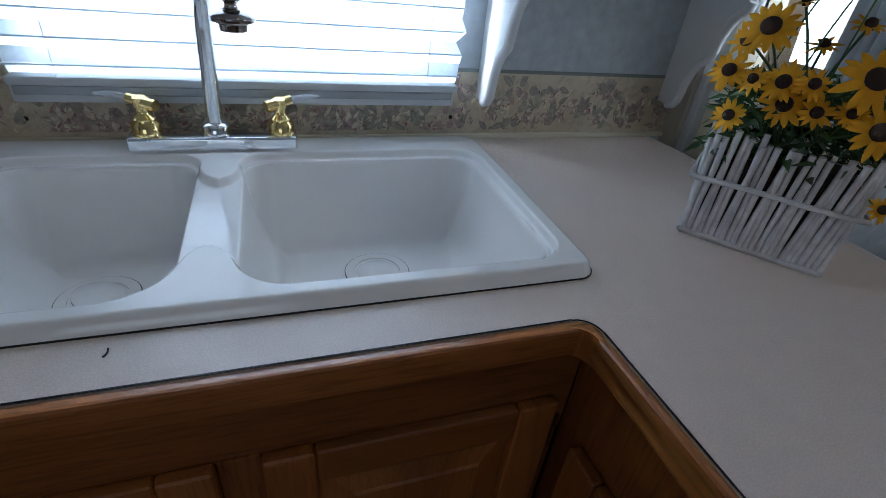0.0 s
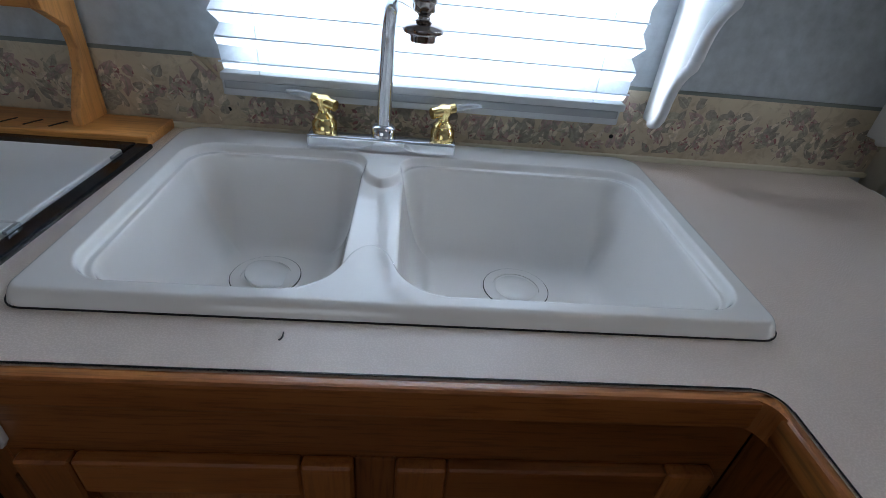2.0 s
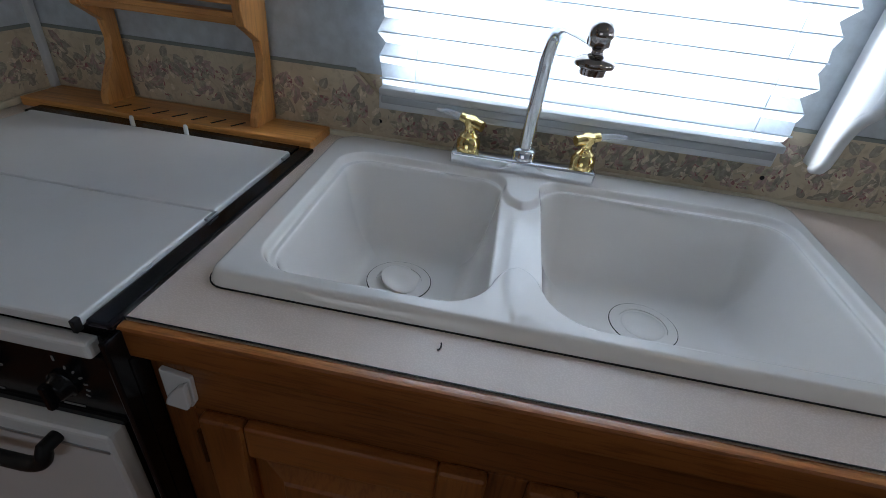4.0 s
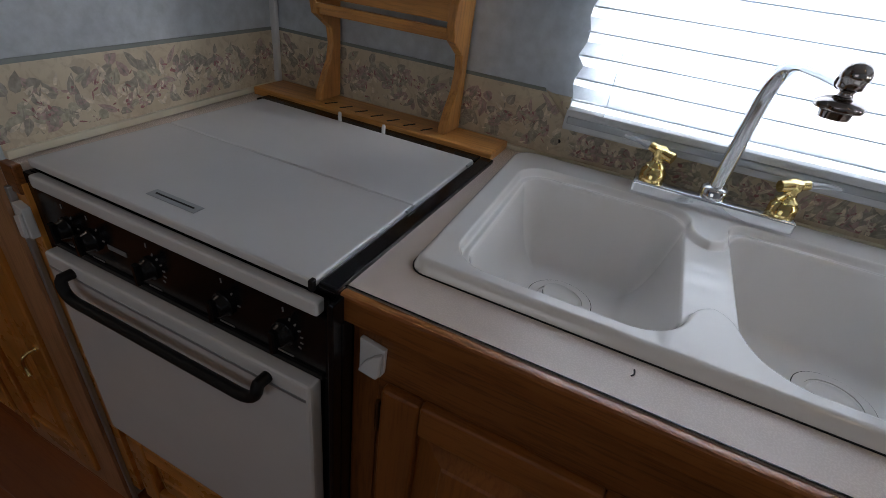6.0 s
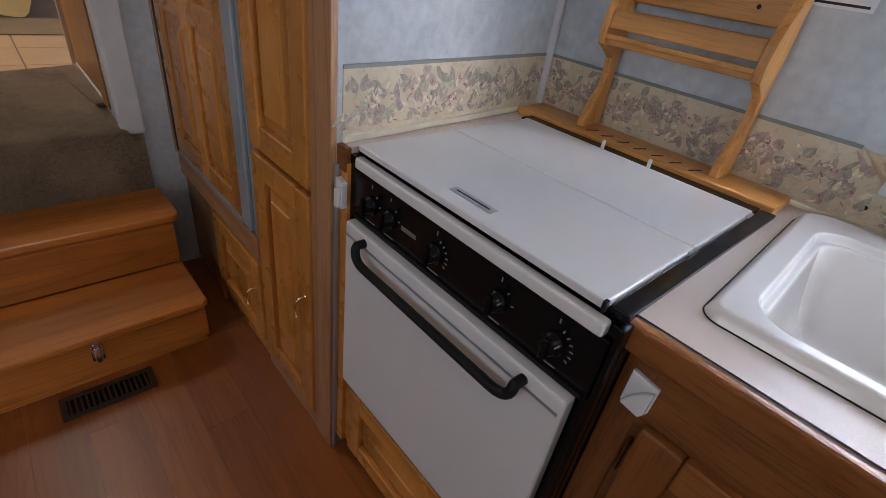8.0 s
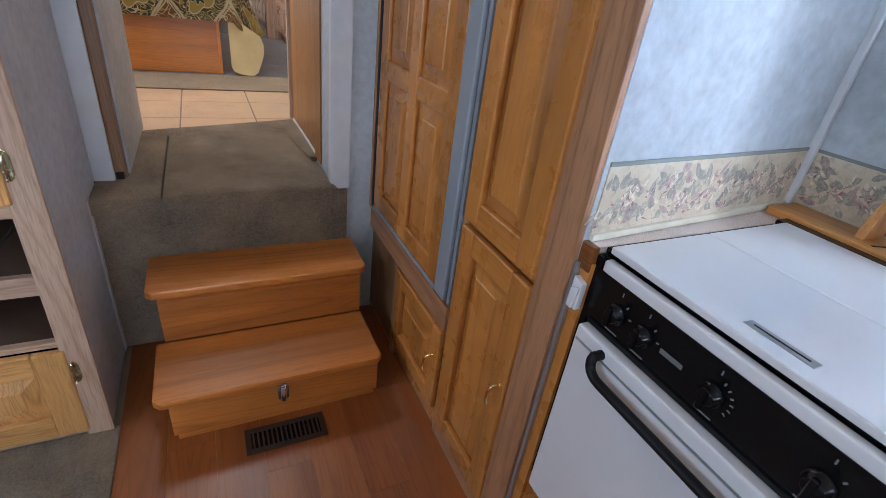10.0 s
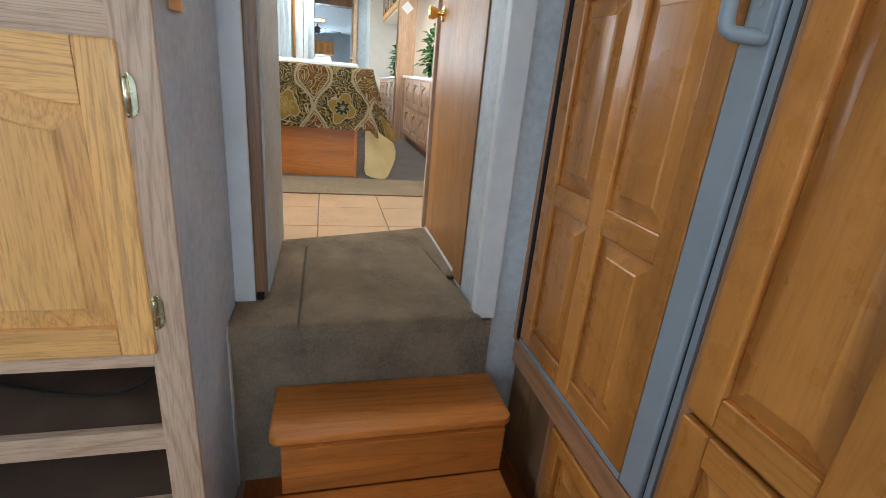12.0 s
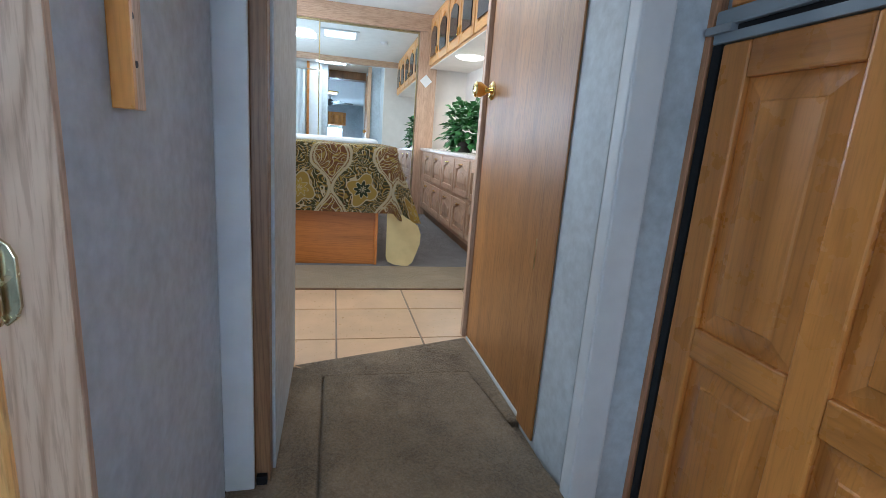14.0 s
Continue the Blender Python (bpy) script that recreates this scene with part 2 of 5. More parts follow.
def blanket_cloth():
    """Ornate medallion cloth in gold, brown, olive and cream."""
    m, nt, b = nodes_of("blanket_medallion")
    v = coords(nt, (1, 1, 1))
    sep = nt.nodes.new("ShaderNodeSeparateXYZ")
    nt.links.new(v, sep.inputs[0])

    def mth(op, a, c=0.0):
        n = nt.nodes.new("ShaderNodeMath")
        n.operation = op
        for s, q in ((n.inputs[0], a), (n.inputs[1], c)):
            if isinstance(q, (int, float)):
                s.default_value = q
            else:
                nt.links.new(q, s)
        return n.outputs[0]

    # across the bed, and down the drape or along the top
    wob = mth("MULTIPLY", mth("SUBTRACT", noise_tex(nt, v, 9, 2), 0.5), 0.10)
    uu = mth("ADD", mth("MULTIPLY", sep.outputs[1], 2.86), mth("ADD", wob, 0.70))
    vv = mth("ADD", mth("MULTIPLY", mth("SUBTRACT", sep.outputs[2], sep.outputs[0]), 2.6), mth("ADD", wob, 0.36))
    fx = mth("SUBTRACT", mth("FRACT", uu), 0.5)
    fy = mth("SUBTRACT", mth("FRACT", vv), 0.5)
    odd = mth("GREATER_THAN", mth("FRACT", mth("MULTIPLY", mth("FLOOR", uu), 0.5)), 0.25)
    rad = mth("SQRT", mth("ADD", mth("MULTIPLY", fx, fx), mth("MULTIPLY", fy, fy)))
    ang = mth("ARCTAN2", fy, fx)
    star = mth("ADD", mth("MULTIPLY", rad, 4.2), mth("MULTIPLY", mth("SINE", mth("MULTIPLY", ang, 8.0)), 0.13))
    petal = mth("ADD", mth("MULTIPLY", rad, 3.9), mth("MULTIPLY", mth("SINE", mth("MULTIPLY", ang, 4.0)), 0.18))
    edge = mth("SUBTRACT", mth("ABSOLUTE", fx), mth("ADD", 0.33, mth("MULTIPLY", mth("COSINE", mth("MULTIPLY", fy, 6.2832)), 0.15)))
    swirl = noise_tex(nt, v, 9, 0, 0.3, 1.2)
    scroll = mth("PINGPONG", mth("MULTIPLY", swirl, 8.0), 0.5)
    fill = mth("PINGPONG", mth("MULTIPLY", noise_tex(nt, v, 13, 0, 0.3, 1.0), 6.0), 0.5)

    def below(f, p, w=0.02):
        return ramp(nt, f, ((p, (1, 1, 1)), (p + w, (0, 0, 0))))

    cream, gold, brown, olive, rust = (0.70, 0.60, 0.38), (0.50, 0.33, 0.07), (0.17, 0.085, 0.030), (0.080, 0.075, 0.022), (0.24, 0.10, 0.035)
    c = mixc(nt, below(fill, 0.22), olive, brown)
    c = mixc(nt, below(edge, 0.0), rust, c)
    c = mixc(nt, mth("MULTIPLY", below(fill, 0.13, 0.03), 0.9), c, gold)
    c = mixc(nt, below(scroll, 0.075, 0.03), c, cream)
    c = mixc(nt, below(petal, 0.88), c, cream)
    c = mixc(nt, below(petal, 0.80), c, gold)
    c = mixc(nt, below(mth("ABSOLUTE", mth("SUBTRACT", star, 0.46)), 0.035), c, cream)
    c = mixc(nt, below(star, 0.43), c, mixc(nt, odd, (0.045, 0.055, 0.022), (0.60, 0.42, 0.08)))
    c = mixc(nt, below(star, 0.10), c, cream)
    c = mixc(nt, below(mth("ABSOLUTE", edge), 0.018, 0.012), c, cream)
    c = mixc(nt, below(mth("ABSOLUTE", mth("SUBTRACT", edge, 0.055)), 0.008, 0.008), c, cream)
    nt.links.new(c, b.inputs["Base Color"])
    b.inputs["Roughness"].default_value = 0.85
    bump(nt, b, noise_tex(nt, v, 300, 3), 0.3)
    return m


BLANKET = blanket_cloth()


def translucent(name, c, share):
    m, nt, b = nodes_of(name)
    b.inputs["Base Color"].default_value, b.inputs["Roughness"].default_value = (*c, 1), 0.8
    t, mx = nt.nodes.new("ShaderNodeBsdfTranslucent"), nt.nodes.new("ShaderNodeMixShader")
    v = coords(nt)
    col = ramp(nt, noise_tex(nt, v, 90, 4), ((0.3, [x * 0.88 for x in c]), (0.7, c)))
    nt.links.new(col, t.inputs["Color"])
    nt.links.new(col, b.inputs["Base Color"])
    mx.inputs[0].default_value = share
    nt.links.new(b.outputs[0], mx.inputs[1])
    nt.links.new(t.outputs[0], mx.inputs[2])
    nt.links.new(mx.outputs[0], nt.nodes["Material Output"].inputs[0])
    return m


SHADEM = translucent("shade_cloth", (0.80, 0.88, 0.95), 0.7)
PETAL = translucent("petal_yellow", (0.80, 0.38, 0.008), 0.25)
SEAM = translucent("shade_seam", (0.74, 0.82, 0.89), 0.5)


def glassy(name, c=(1, 1, 1), rough=0.0, ior=1.45):
    m, nt, b = nodes_of(name)
    b.inputs["Base Color"].default_value, b.inputs["Roughness"].default_value = (*c, 1), rough
    b.inputs["Transmission Weight"].default_value, b.inputs["IOR"].default_value = 1.0, ior
    return m


GLASS = glassy("clear_glass")
ACRYL = plain("clear_acrylic", (0.85, 0.88, 0.92), 0.08, spread=0.02, strength=0.0)
ACRYL.node_tree.nodes["Principled BSDF"].inputs["Alpha"].default_value = 0.35
MIRROR = plain("mirror_silver", (0.84, 0.91, 0.93), 0.02, 1.0, 0.0, strength=0.0)
MIRROR.node_tree.nodes["Principled BSDF"].inputs["Roughness"].default_value = 0.01
for l in list(MIRROR.node_tree.links):
    if l.to_socket.name == "Roughness":
        MIRROR.node_tree.links.remove(l)
SMOKE = plain("cupboard_glass_dark", (0.03, 0.032, 0.036), 0.06, spread=0.1, strength=0.0)

# ---- mesh tools ----
PLACE = {}


def part(name, bm, material, parent, label="", smooth=False):
    """Links a bmesh, given in world metres, as one mesh under a thing or a part."""
    me = bpy.data.meshes.new(name)
    bm.normal_update()
    bm.to_mesh(me)
    bm.free()
    if smooth:
        me.shade_smooth()
        me.set_sharp_from_angle(angle=radians(48))
    me.materials.append(material)
    ob = new(name, me)
    if parent is not None:
        ob.parent = parent
        ob.matrix_parent_inverse = Matrix.Translation(-PLACE.get(parent.name, Vector()))
    if label:
        ob["label"] = label
    return ob


def thing(name, base, label, category, group="", kind=""):
    e = new(name)
    e.empty_display_size = 0.05
    e.location = base
    PLACE[e.name] = Vector(base)
    return tagged(e, label, category, group, kind)


def structure(name, bm, material, label, category):
    return tagged(part(name, bm, material, None), label, category, "", "structure")


def box(x0, x1, y0, y1, z0, z1, bevel=0.0, seg=2, bm=None):
    """A box, its edges rounded, alone or added to bm."""
    b = bmesh.new()
    bmesh.ops.create_cube(b, size=1)
    for v in b.verts:
        v.co = Vector(((x0 + x1) / 2 + v.co.x * (x1 - x0), (y0 + y1) / 2 + v.co.y * (y1 - y0), (z0 + z1) / 2 + v.co.z * (z1 - z0)))
    if bevel:
        bmesh.ops.bevel(b, geom=b.edges[:], offset=bevel, segments=seg, profile=0.6, affect="EDGES")
    return join(bm, b)


def join(bm, b):
    if bm is None:
        return b
    me = bpy.data.meshes.new("tmp")
    b.to_mesh(me)
    b.free()
    bm.from_mesh(me)
    bpy.data.meshes.remove(me)
    return bm


def moved(bm, m):
    bm.transform(m)
    if m.determinant() < 0:
        bmesh.ops.reverse_faces(bm, faces=bm.faces[:])
    return bm


def prism(points, axis, a, b, bevel=0.0):
    """A flat outline pushed along an axis from a to b; the outline lies in the other two axes, in order."""
    bm = bmesh.new()

    def at(p, q):
        return {"x": (q, p[0], p[1]), "y": (p[0], q, p[1]), "z": (p[0], p[1], q)}[axis]

    lo, hi = [bm.verts.new(at(p, a)) for p in points], [bm.verts.new(at(p, b)) for p in points]
    bm.faces.new(lo)
    bm.faces.new(hi[::-1])
    n = len(points)
    for i in range(n):
        bm.faces.new((lo[i], hi[i], hi[(i + 1) % n], lo[(i + 1) % n]))
    bmesh.ops.recalc_face_normals(bm, faces=bm.faces[:])
    if bevel:
        bmesh.ops.bevel(bm, geom=bm.edges[:], offset=bevel, segments=2, profile=0.6, affect="EDGES")
    return bm


def lathe(profile, seg=28, m=None):
    """Turns (radius, height) round z."""
    seg = seg if seg < 20 else max(seg, 36)
    bm = bmesh.new()
    rows = [[bm.verts.new((r * math.cos(2 * math.pi * i / seg), r * math.sin(2 * math.pi * i / seg), z)) for i in range(seg)] for r, z in profile]
    for a, b in zip(rows, rows[1:]):
        for i in range(seg):
            bm.faces.new((a[i], a[(i + 1) % seg], b[(i + 1) % seg], b[i]))
    for row, flip in ((rows[0], True), (rows[-1], False)):
        bm.faces.new(row[::-1] if flip else row)
    if m is not None:
        bm.transform(m)
    return bm


def tube(path, r, seg=14, r_end=None):
    """A round bar along a path of points."""
    bm = bmesh.new()
    pts = [Vector(p) for p in path]
    rows, side = [], None
    for i, p in enumerate(pts):
        d = (pts[min(i + 1, len(pts) - 1)] - pts[max(i - 1, 0)]).normalized()
        side = (side or d.orthogonal())
        side = (side - d * side.dot(d)).normalized()
        up = d.cross(side)
        rr = r + ((r_end if r_end is not None else r) - r) * i / (len(pts) - 1)
        rows.append([bm.verts.new(p + rr * (math.cos(2 * math.pi * k / seg) * side + math.sin(2 * math.pi * k / seg) * up)) for k in range(seg)])
    for a, b in zip(rows, rows[1:]):
        for k in range(seg):
            bm.faces.new((a[k], a[(k + 1) % seg], b[(k + 1) % seg], b[k]))
    bm.faces.new(rows[0][::-1])
    bm.faces.new(rows[-1])
    bmesh.ops.recalc_face_normals(bm, faces=bm.faces[:])
    return bm


def bezier(p0, p1, p2, n=10):
    a, b, c = Vector(p0), Vector(p1), Vector(p2)
    return [a * (1 - t) ** 2 + b * 2 * t * (1 - t) + c * t * t for t in (i / n for i in range(n + 1))]


def side_matrix(facing, u0, v0, w0):
    """u to the right, v up and w towards the viewer, for a front that faces -y, +x or -x."""
    cols = {"-y": ((1, 0, 0), (0, 0, 1), (0, -1, 0)), "+x": ((0, 1, 0), (0, 0, 1), (1, 0, 0)), "-x": ((0, -1, 0), (0, 0, 1), (-1, 0, 0)), "+y": ((-1, 0, 0), (0, 0, 1), (0, 1, 0))}[facing]
    m = Matrix([[cols[j][i] for j in range(3)] for i in range(3)]).to_4x4()
    return Matrix.Translation((u0, v0, w0)) @ m


def raised_panel(w, h, t=0.018, arch=0.0, inset=0.035):
    """A field panel with sloped borders; its head may be a cathedral arch."""
    n = 14 if arch else 1

    def ring(d, z):
        pts = [(d, d), (w - d, d)]
        for i in range(n + 1):
            s = i / n
            k = arch * (0.5 - 0.5 * math.cos(2 * math.pi * s)) if arch else 0
            pts.append((w - d - (w - 2 * d) * s, h - d - (arch - k)))
        return [(x, y, z) for x, y in pts]

    bm = bmesh.new()
    rows = [[bm.verts.new(p) for p in ring(d, z)] for d, z in ((0, 0), (0, t * 0.12), (0.004, t * 0.12), (inset, t * 0.80), (inset + 0.003, t))]
    for a, b in zip(rows, rows[1:]):
        for i in range(len(a)):
            j = (i + 1) % len(a)
            bm.faces.new((a[i], a[j], b[j], b[i]))
    bm.faces.new(rows[-1])
    bm.faces.new(rows[0][::-1])
    return bm


def frame_door(parent, facing, origin, w, h, mats, cols=1, splits=(), rail=0.055, arch=0.0, name="door", t=0.02, mid=None):
    """A framed door with raised panels: frame as the part, panels under it. origin: lower corner on the front plane behind the door."""
    m = side_matrix(facing, *origin)
    zs = [0, *[s * h for s in splits], h]
    pw = (w - rail * (cols + 1)) / cols
    grain_u = "x" if facing in ("-y", "+y") else "y"
    door = part(name, moved(box(0.004, w - 0.004, 0.004, h - 0.004, 0.0, 0.0018), m), mats["z"], parent)
    for i in range(cols + 1):
        x = i * (pw + rail)
        part("stile", moved(box(x, x + rail, 0, h, 0.002, t, 0.007, 3), m), mats["z"], door)
    for i in range(cols):
        x = rail + i * (pw + rail)
        for k, z in enumerate(zs):
            z0 = 0 if k == 0 else (h - rail if k == len(zs) - 1 else z - rail / 2)
            if k == len(zs) - 1 and arch:
                pts = [(x, h - 0.001), (x, h - rail - arch)]
                for q in range(1, 13):
                    s = q / 13
                    pts.append((x + pw * s, h - rail - arch + arch * (0.5 - 0.5 * math.cos(2 * math.pi * s))))
                pts += [(x + pw, h - rail - arch), (x + pw, h - 0.001)]
                part("rail", moved(prism(pts, "z", 0.002, t - 0.001, 0.002), m), mats[grain_u], door)
            else:
                part("rail", moved(box(x, x + pw, z0, z0 + rail, 0.002, t - 0.001, 0.006, 3), m), mats[grain_u], door)
    for i in range(cols):
        x = rail + i * (pw + rail)
        for k in range(len(zs) - 1):
            lo = rail if k == 0 else zs[k] + rail / 2
            hi = h - rail if k == len(zs) - 2 else zs[k + 1] - rail / 2
            a = arch if k == len(zs) - 2 else 0
            b = raised_panel(pw + 0.004, hi - lo + 0.004, t * 0.85, a, min(0.042, pw * 0.22))
            part("panel", moved(b, m @ Matrix.Translation((x - 0.002, lo - 0.002, 0.002))), mats["z"], door)
    return door


def hook_handle(parent, x, y, z, mat, s=1.0, facing="-y"):
    """A small bent cupboard pull on a rose."""
    m = side_matrix(facing, x, y, z) @ Matrix.Scale(s, 4)
    h = part("handle", moved(tube([(0.002, 0.016, 0), (0.002, 0.016, 0.014), (0.001, 0.012, 0.021), *bezier((0.0, 0.006, 0.023), (-0.010, -0.012, 0.022), (0.004, -0.030, 0.025), 6)], 0.0036, 10, 0.0045), m), mat, parent, "small bent brass pull", True)
    part("rose", moved(lathe([(0.006, 0), (0.006, 0.003), (0.004, 0.005)], 16), m @ Matrix.Translation((0.002, 0.016, 0))), mat, h)
    return h

# ---- structure: kitchen and living room ----
CZ, UP = 2.55, 0.575          # ceiling, upper floor


def wall_with_hole(name, facing_axis, a, b, lo, hi, z0, z1, holes, mat, label):
    """A thick wall between a and b along facing_axis, from lo to hi across, with square holes (p0, p1, q0, q1)."""
    bm = bmesh.new()
    cuts = sorted({lo, hi, *[h[0] for h in holes], *[h[1] for h in holes]})
    for p0, p1 in zip(cuts, cuts[1:]):
        spans = [(z0, z1)]
        for h in holes:
            if h[0] <= p0 and p1 <= h[1]:
                spans = [s for x, y in spans for s in ((x, h[2]), (h[3], y)) if s[1] > s[0]]
        for q0, q1 in spans:
            box(*((p0, p1, a, b) if facing_axis == "y" else (a, b, p0, p1)), q0, q1, bm=bm)
    return structure(name, bm, mat, label, "wall")


wall_with_hole("wall_north", "y", 1.10, 1.20, -1.0, 1.13, 0, CZ, [(-0.235, 0.455, 1.03, 1.70)], WALLP, "blue-grey sponged wallpaper on the window wall")
wall_with_hole("wall_south", "y", -2.32, -2.22, -1.75, 4.3, 0, CZ, [(-1.3, 0.1, 1.0, 1.9)], WALLP, "plain wallpapered wall with a wide window")
wall_with_hole("wall_east", "x", 1.07, 1.13, 0.66, 1.10, 0, CZ, [(0.70, 0.985, 1.09, 1.95)], CREAM, "cream wall with a bright window above a white rail")
wall_with_hole("wall_rear", "x", 4.2, 4.3, -2.22, 0.66, 0, CZ, [(-1.5, 0.0, 1.0, 1.9)], WALLP, "plain rear wall with a wide window")
structure("wall_rear_side", box(1.13, 4.3, 0.66, 0.76, 0, CZ), WALLP, "plain wallpapered side wall", "wall")
structure("wall_return", box(1.032, 1.07, 1.052, 1.10, 0.0, CZ), DOTTED, "narrow wall return with small dotted wallpaper", "wall")
structure("subfloor", box(-2.1, 4.3, -2.3, 1.2, -0.10, -0.012), GROUT, "dark floor base under the planks", "floor")
structure("ceiling", box(-6.4, 4.3, -2.3, 1.3, CZ, CZ + 0.08), CEIL, "white textured ceiling", "ceiling")
structure("carpet_living", box(-1.66, 4.2, -2.22, -0.425, -0.012, 0.008, 0.004), CARPET, "taupe carpet of the living area", "carpet")

# window: frame, glass, outside
win = thing("window_1", (0.11, 1.12, 1.03), "kitchen window with a white frame behind a pleated shade", "window", kind="structure")
fb = bmesh.new()
for bx in ((-0.235, -0.205, 1.03, 1.70), (0.425, 0.455, 1.03, 1.70), (-0.205, 0.425, 1.03, 1.06), (-0.205, 0.425, 1.67, 1.70)):
    box(bx[0], bx[1], 1.12, 1.17, bx[2], bx[3], 0.003, 1, fb)
part("window_frame", fb, TRIM, win)
pane = part("pane", box(-0.205, 0.425, 1.142, 1.148, 1.06, 1.67), GLASS, win)
pane.visible_shadow = False
part("sill", box(-0.262, 0.462, 1.073, 1.10, 0.974, 1.006, 0.004), TRIM, win, "grey-white lower window rail")
part("sill_lip", box(-0.255, 0.455, 1.064, 1.0735, 0.988, 1.003, 0.003), STEEL, win)

# pleated shade
shade = thing("window_shade", (0.11, 1.07, 1.01), "white pleated window shade, lowered and glowing with daylight", "blind")
pb = bmesh.new()
n_pl, z_lo, z_hi = 18, 1.016, 1.72
prev = None
for i in range(2 * n_pl + 1):
    z = z_lo + (z_hi - z_lo) * i / (2 * n_pl)
    y = 1.060 if i % 2 else 1.083
    row = []
    for k in range(25):
        s = k / 24
        ragged = 0.006 * math.sin(i * 2.1 + 3 * s) if k in (0, 24) else 0
        row.append(pb.verts.new((-0.258 + 0.722 * s + ragged, y + 0.0022 * math.sin(9 * s + i * 1.3), z + 0.0018 * math.sin(14 * s + i))))
    if prev:
        for k in range(24):
            pb.faces.new((prev[k], prev[k + 1], row[k + 1], row[k]))
    prev = row
part("pleats", pb, SHADEM, shade)
for i in range(1, 2 * n_pl, 2):
    z = z_lo + (z_hi - z_lo) * i / (2 * n_pl)
    part("fold", box(-0.256, 0.462, 1.0565, 1.0590, z - 0.0013, z + 0.0013), SEAM, shade)
part("bottom_rail", box(-0.258, 0.463, 1.057, 1.086, 1.004, 1.018, 0.004), TRIM, shade)
for x in (-0.19, 0.40):
    part("cord", tube([(x, 1.0585, 1.018), (x + 0.003, 1.0585, 1.72)], 0.0008, 6), SHADEM, shade)

for x, z in ((-0.265, 0.941), (0.468, 0.945)):
    nh = thing("nail_hole", (x, 1.097, z), "small dark nail hole in the border paper", "nail hole", "nail holes")
    part("hole", lathe([(0.0042, 0), (0.0042, 0.0008)], 12, side_matrix("-y", x, 1.0975, z)), MATTB, nh)

# border paper, moulding
def border(name, bm):
    return structure(name, bm, FLORAL, "cream floral wallpaper border with mauve and olive flowers", "wallpaper")


def sprays(owner, at, length, z0, z1, seed):
    """Printed leaves, flowers and stems on a border; at(u, z, lift) gives the place on the wall."""
    rn = random.Random(seed)
    inks = [bmesh.new() for _ in INKS]

    count = [0]

    def blob(k, u, z, pts, lift):
        count[0] += 1
        lift = lift * 1.5 + count[0] * 6e-7
        vs = [inks[k].verts.new(at(u + a, min(z1 - 0.004, max(z0 + 0.010, z + b)), lift)) for a, b in pts]
        inks[k].faces.new(vs)

    def leaf(k, u, z, ang, L, W, lift):
        ca, sa = math.cos(ang), math.sin(ang)
        shape = [(0, 0), (0.12, 0.42), (0.38, 0.55), (0.68, 0.38), (1, 0), (0.68, -0.36), (0.38, -0.5), (0.12, -0.40)]
        blob(k, u, z, [(ca * L * a - sa * W * b, sa * L * a + ca * W * b) for a, b in shape], lift)

    h = z1 - z0
    n = max(3, int(length / 0.030))
    for i in range(n):
        u = length * (i + 0.5) / n + rn.uniform(-0.008, 0.008)
        mid_z = z0 + h * rn.uniform(0.40, 0.56)
        for k in range(7):
            a, L, W = rn.uniform(0.3, 2.8) if k < 3 else rn.uniform(0, 6.28), rn.uniform(0.018, 0.042), rn.uniform(0.009, 0.020)
            lu, lz = u + rn.uniform(-0.024, 0.024), mid_z + rn.uniform(-0.40, 0.30) * h
            leaf(rn.choice((0, 0, 1, 2)), lu, lz, a, L, W, 0.0002 + 0.00004 * k)
            leaf(1 if k % 2 else 0, lu, lz, a + 0.06, L * 0.92, W * 0.14, 0.00046)
        for k in range(3):
            a = rn.uniform(0.4, 2.7)
            leaf(4, u + rn.uniform(-0.02, 0.02), mid_z + rn.uniform(-0.36, 0.16) * h, a, rn.uniform(0.014, 0.026), rn.uniform(0.005, 0.009), 0.00050 + 0.00002 * k)
        for k in range(8):
            leaf(rn.choice((0, 1, 3, 4)), u + rn.uniform(-0.022, 0.022), mid_z + rn.uniform(-0.40, 0.30) * h, rn.uniform(0, 6.28), rn.uniform(0.006, 0.016), rn.uniform(0.0014, 0.0035), 0.00058 + 0.00002 * k)
        fu, fz, r = u + rn.uniform(-0.015, 0.015), mid_z + rn.uniform(-0.34, 0.26) * h, rn.uniform(0.008, 0.016)
        for q in range(9):
            leaf((2, 2, 3, 2, 4)[q % 5], fu + rn.uniform(-r, r) * 0.7, fz + rn.uniform(-r, r) * 0.7, rn.uniform(0, 6.28), r * rn.uniform(0.4, 0.9), r * rn.uniform(0.2, 0.45), 0.00080 + 0.00003 * q)
    for k, bm in enumerate(inks):
        tagged(part("printed_spray", bm, INKS[k], owner), kind="stuff")


def north(u0):
    return lambda u, z, lift: (u0 + u, 1.0975 - lift, z)


sprays(border("border_left", box(-0.995, -0.262, 1.0975, 1.1, 0.908, 1.030)), north(-0.985), 0.715, 0.908, 1.030, 1)
sprays(border("border_under_window", box(-0.262, 0.462, 1.0975, 1.1, 0.908, 0.974)), north(-0.25), 0.70, 0.908, 0.974, 2)
sprays(border("border_right", box(0.462, 1.03, 1.0975, 1.1, 0.908, 1.036)), north(0.475), 0.545, 0.908, 1.036, 3)
pk = bmesh.new()
for p in ((-0.315, 1.0965, 1.035), (-0.262, 1.094, 0.985), (-0.258, 1.072, 1.000), (-0.285, 1.083, 1.030)):
    pk.verts.new(p)
pk.faces.new(pk.verts[:])
bmesh.ops.solidify(pk, geom=pk.faces[:], thickness=0.001)
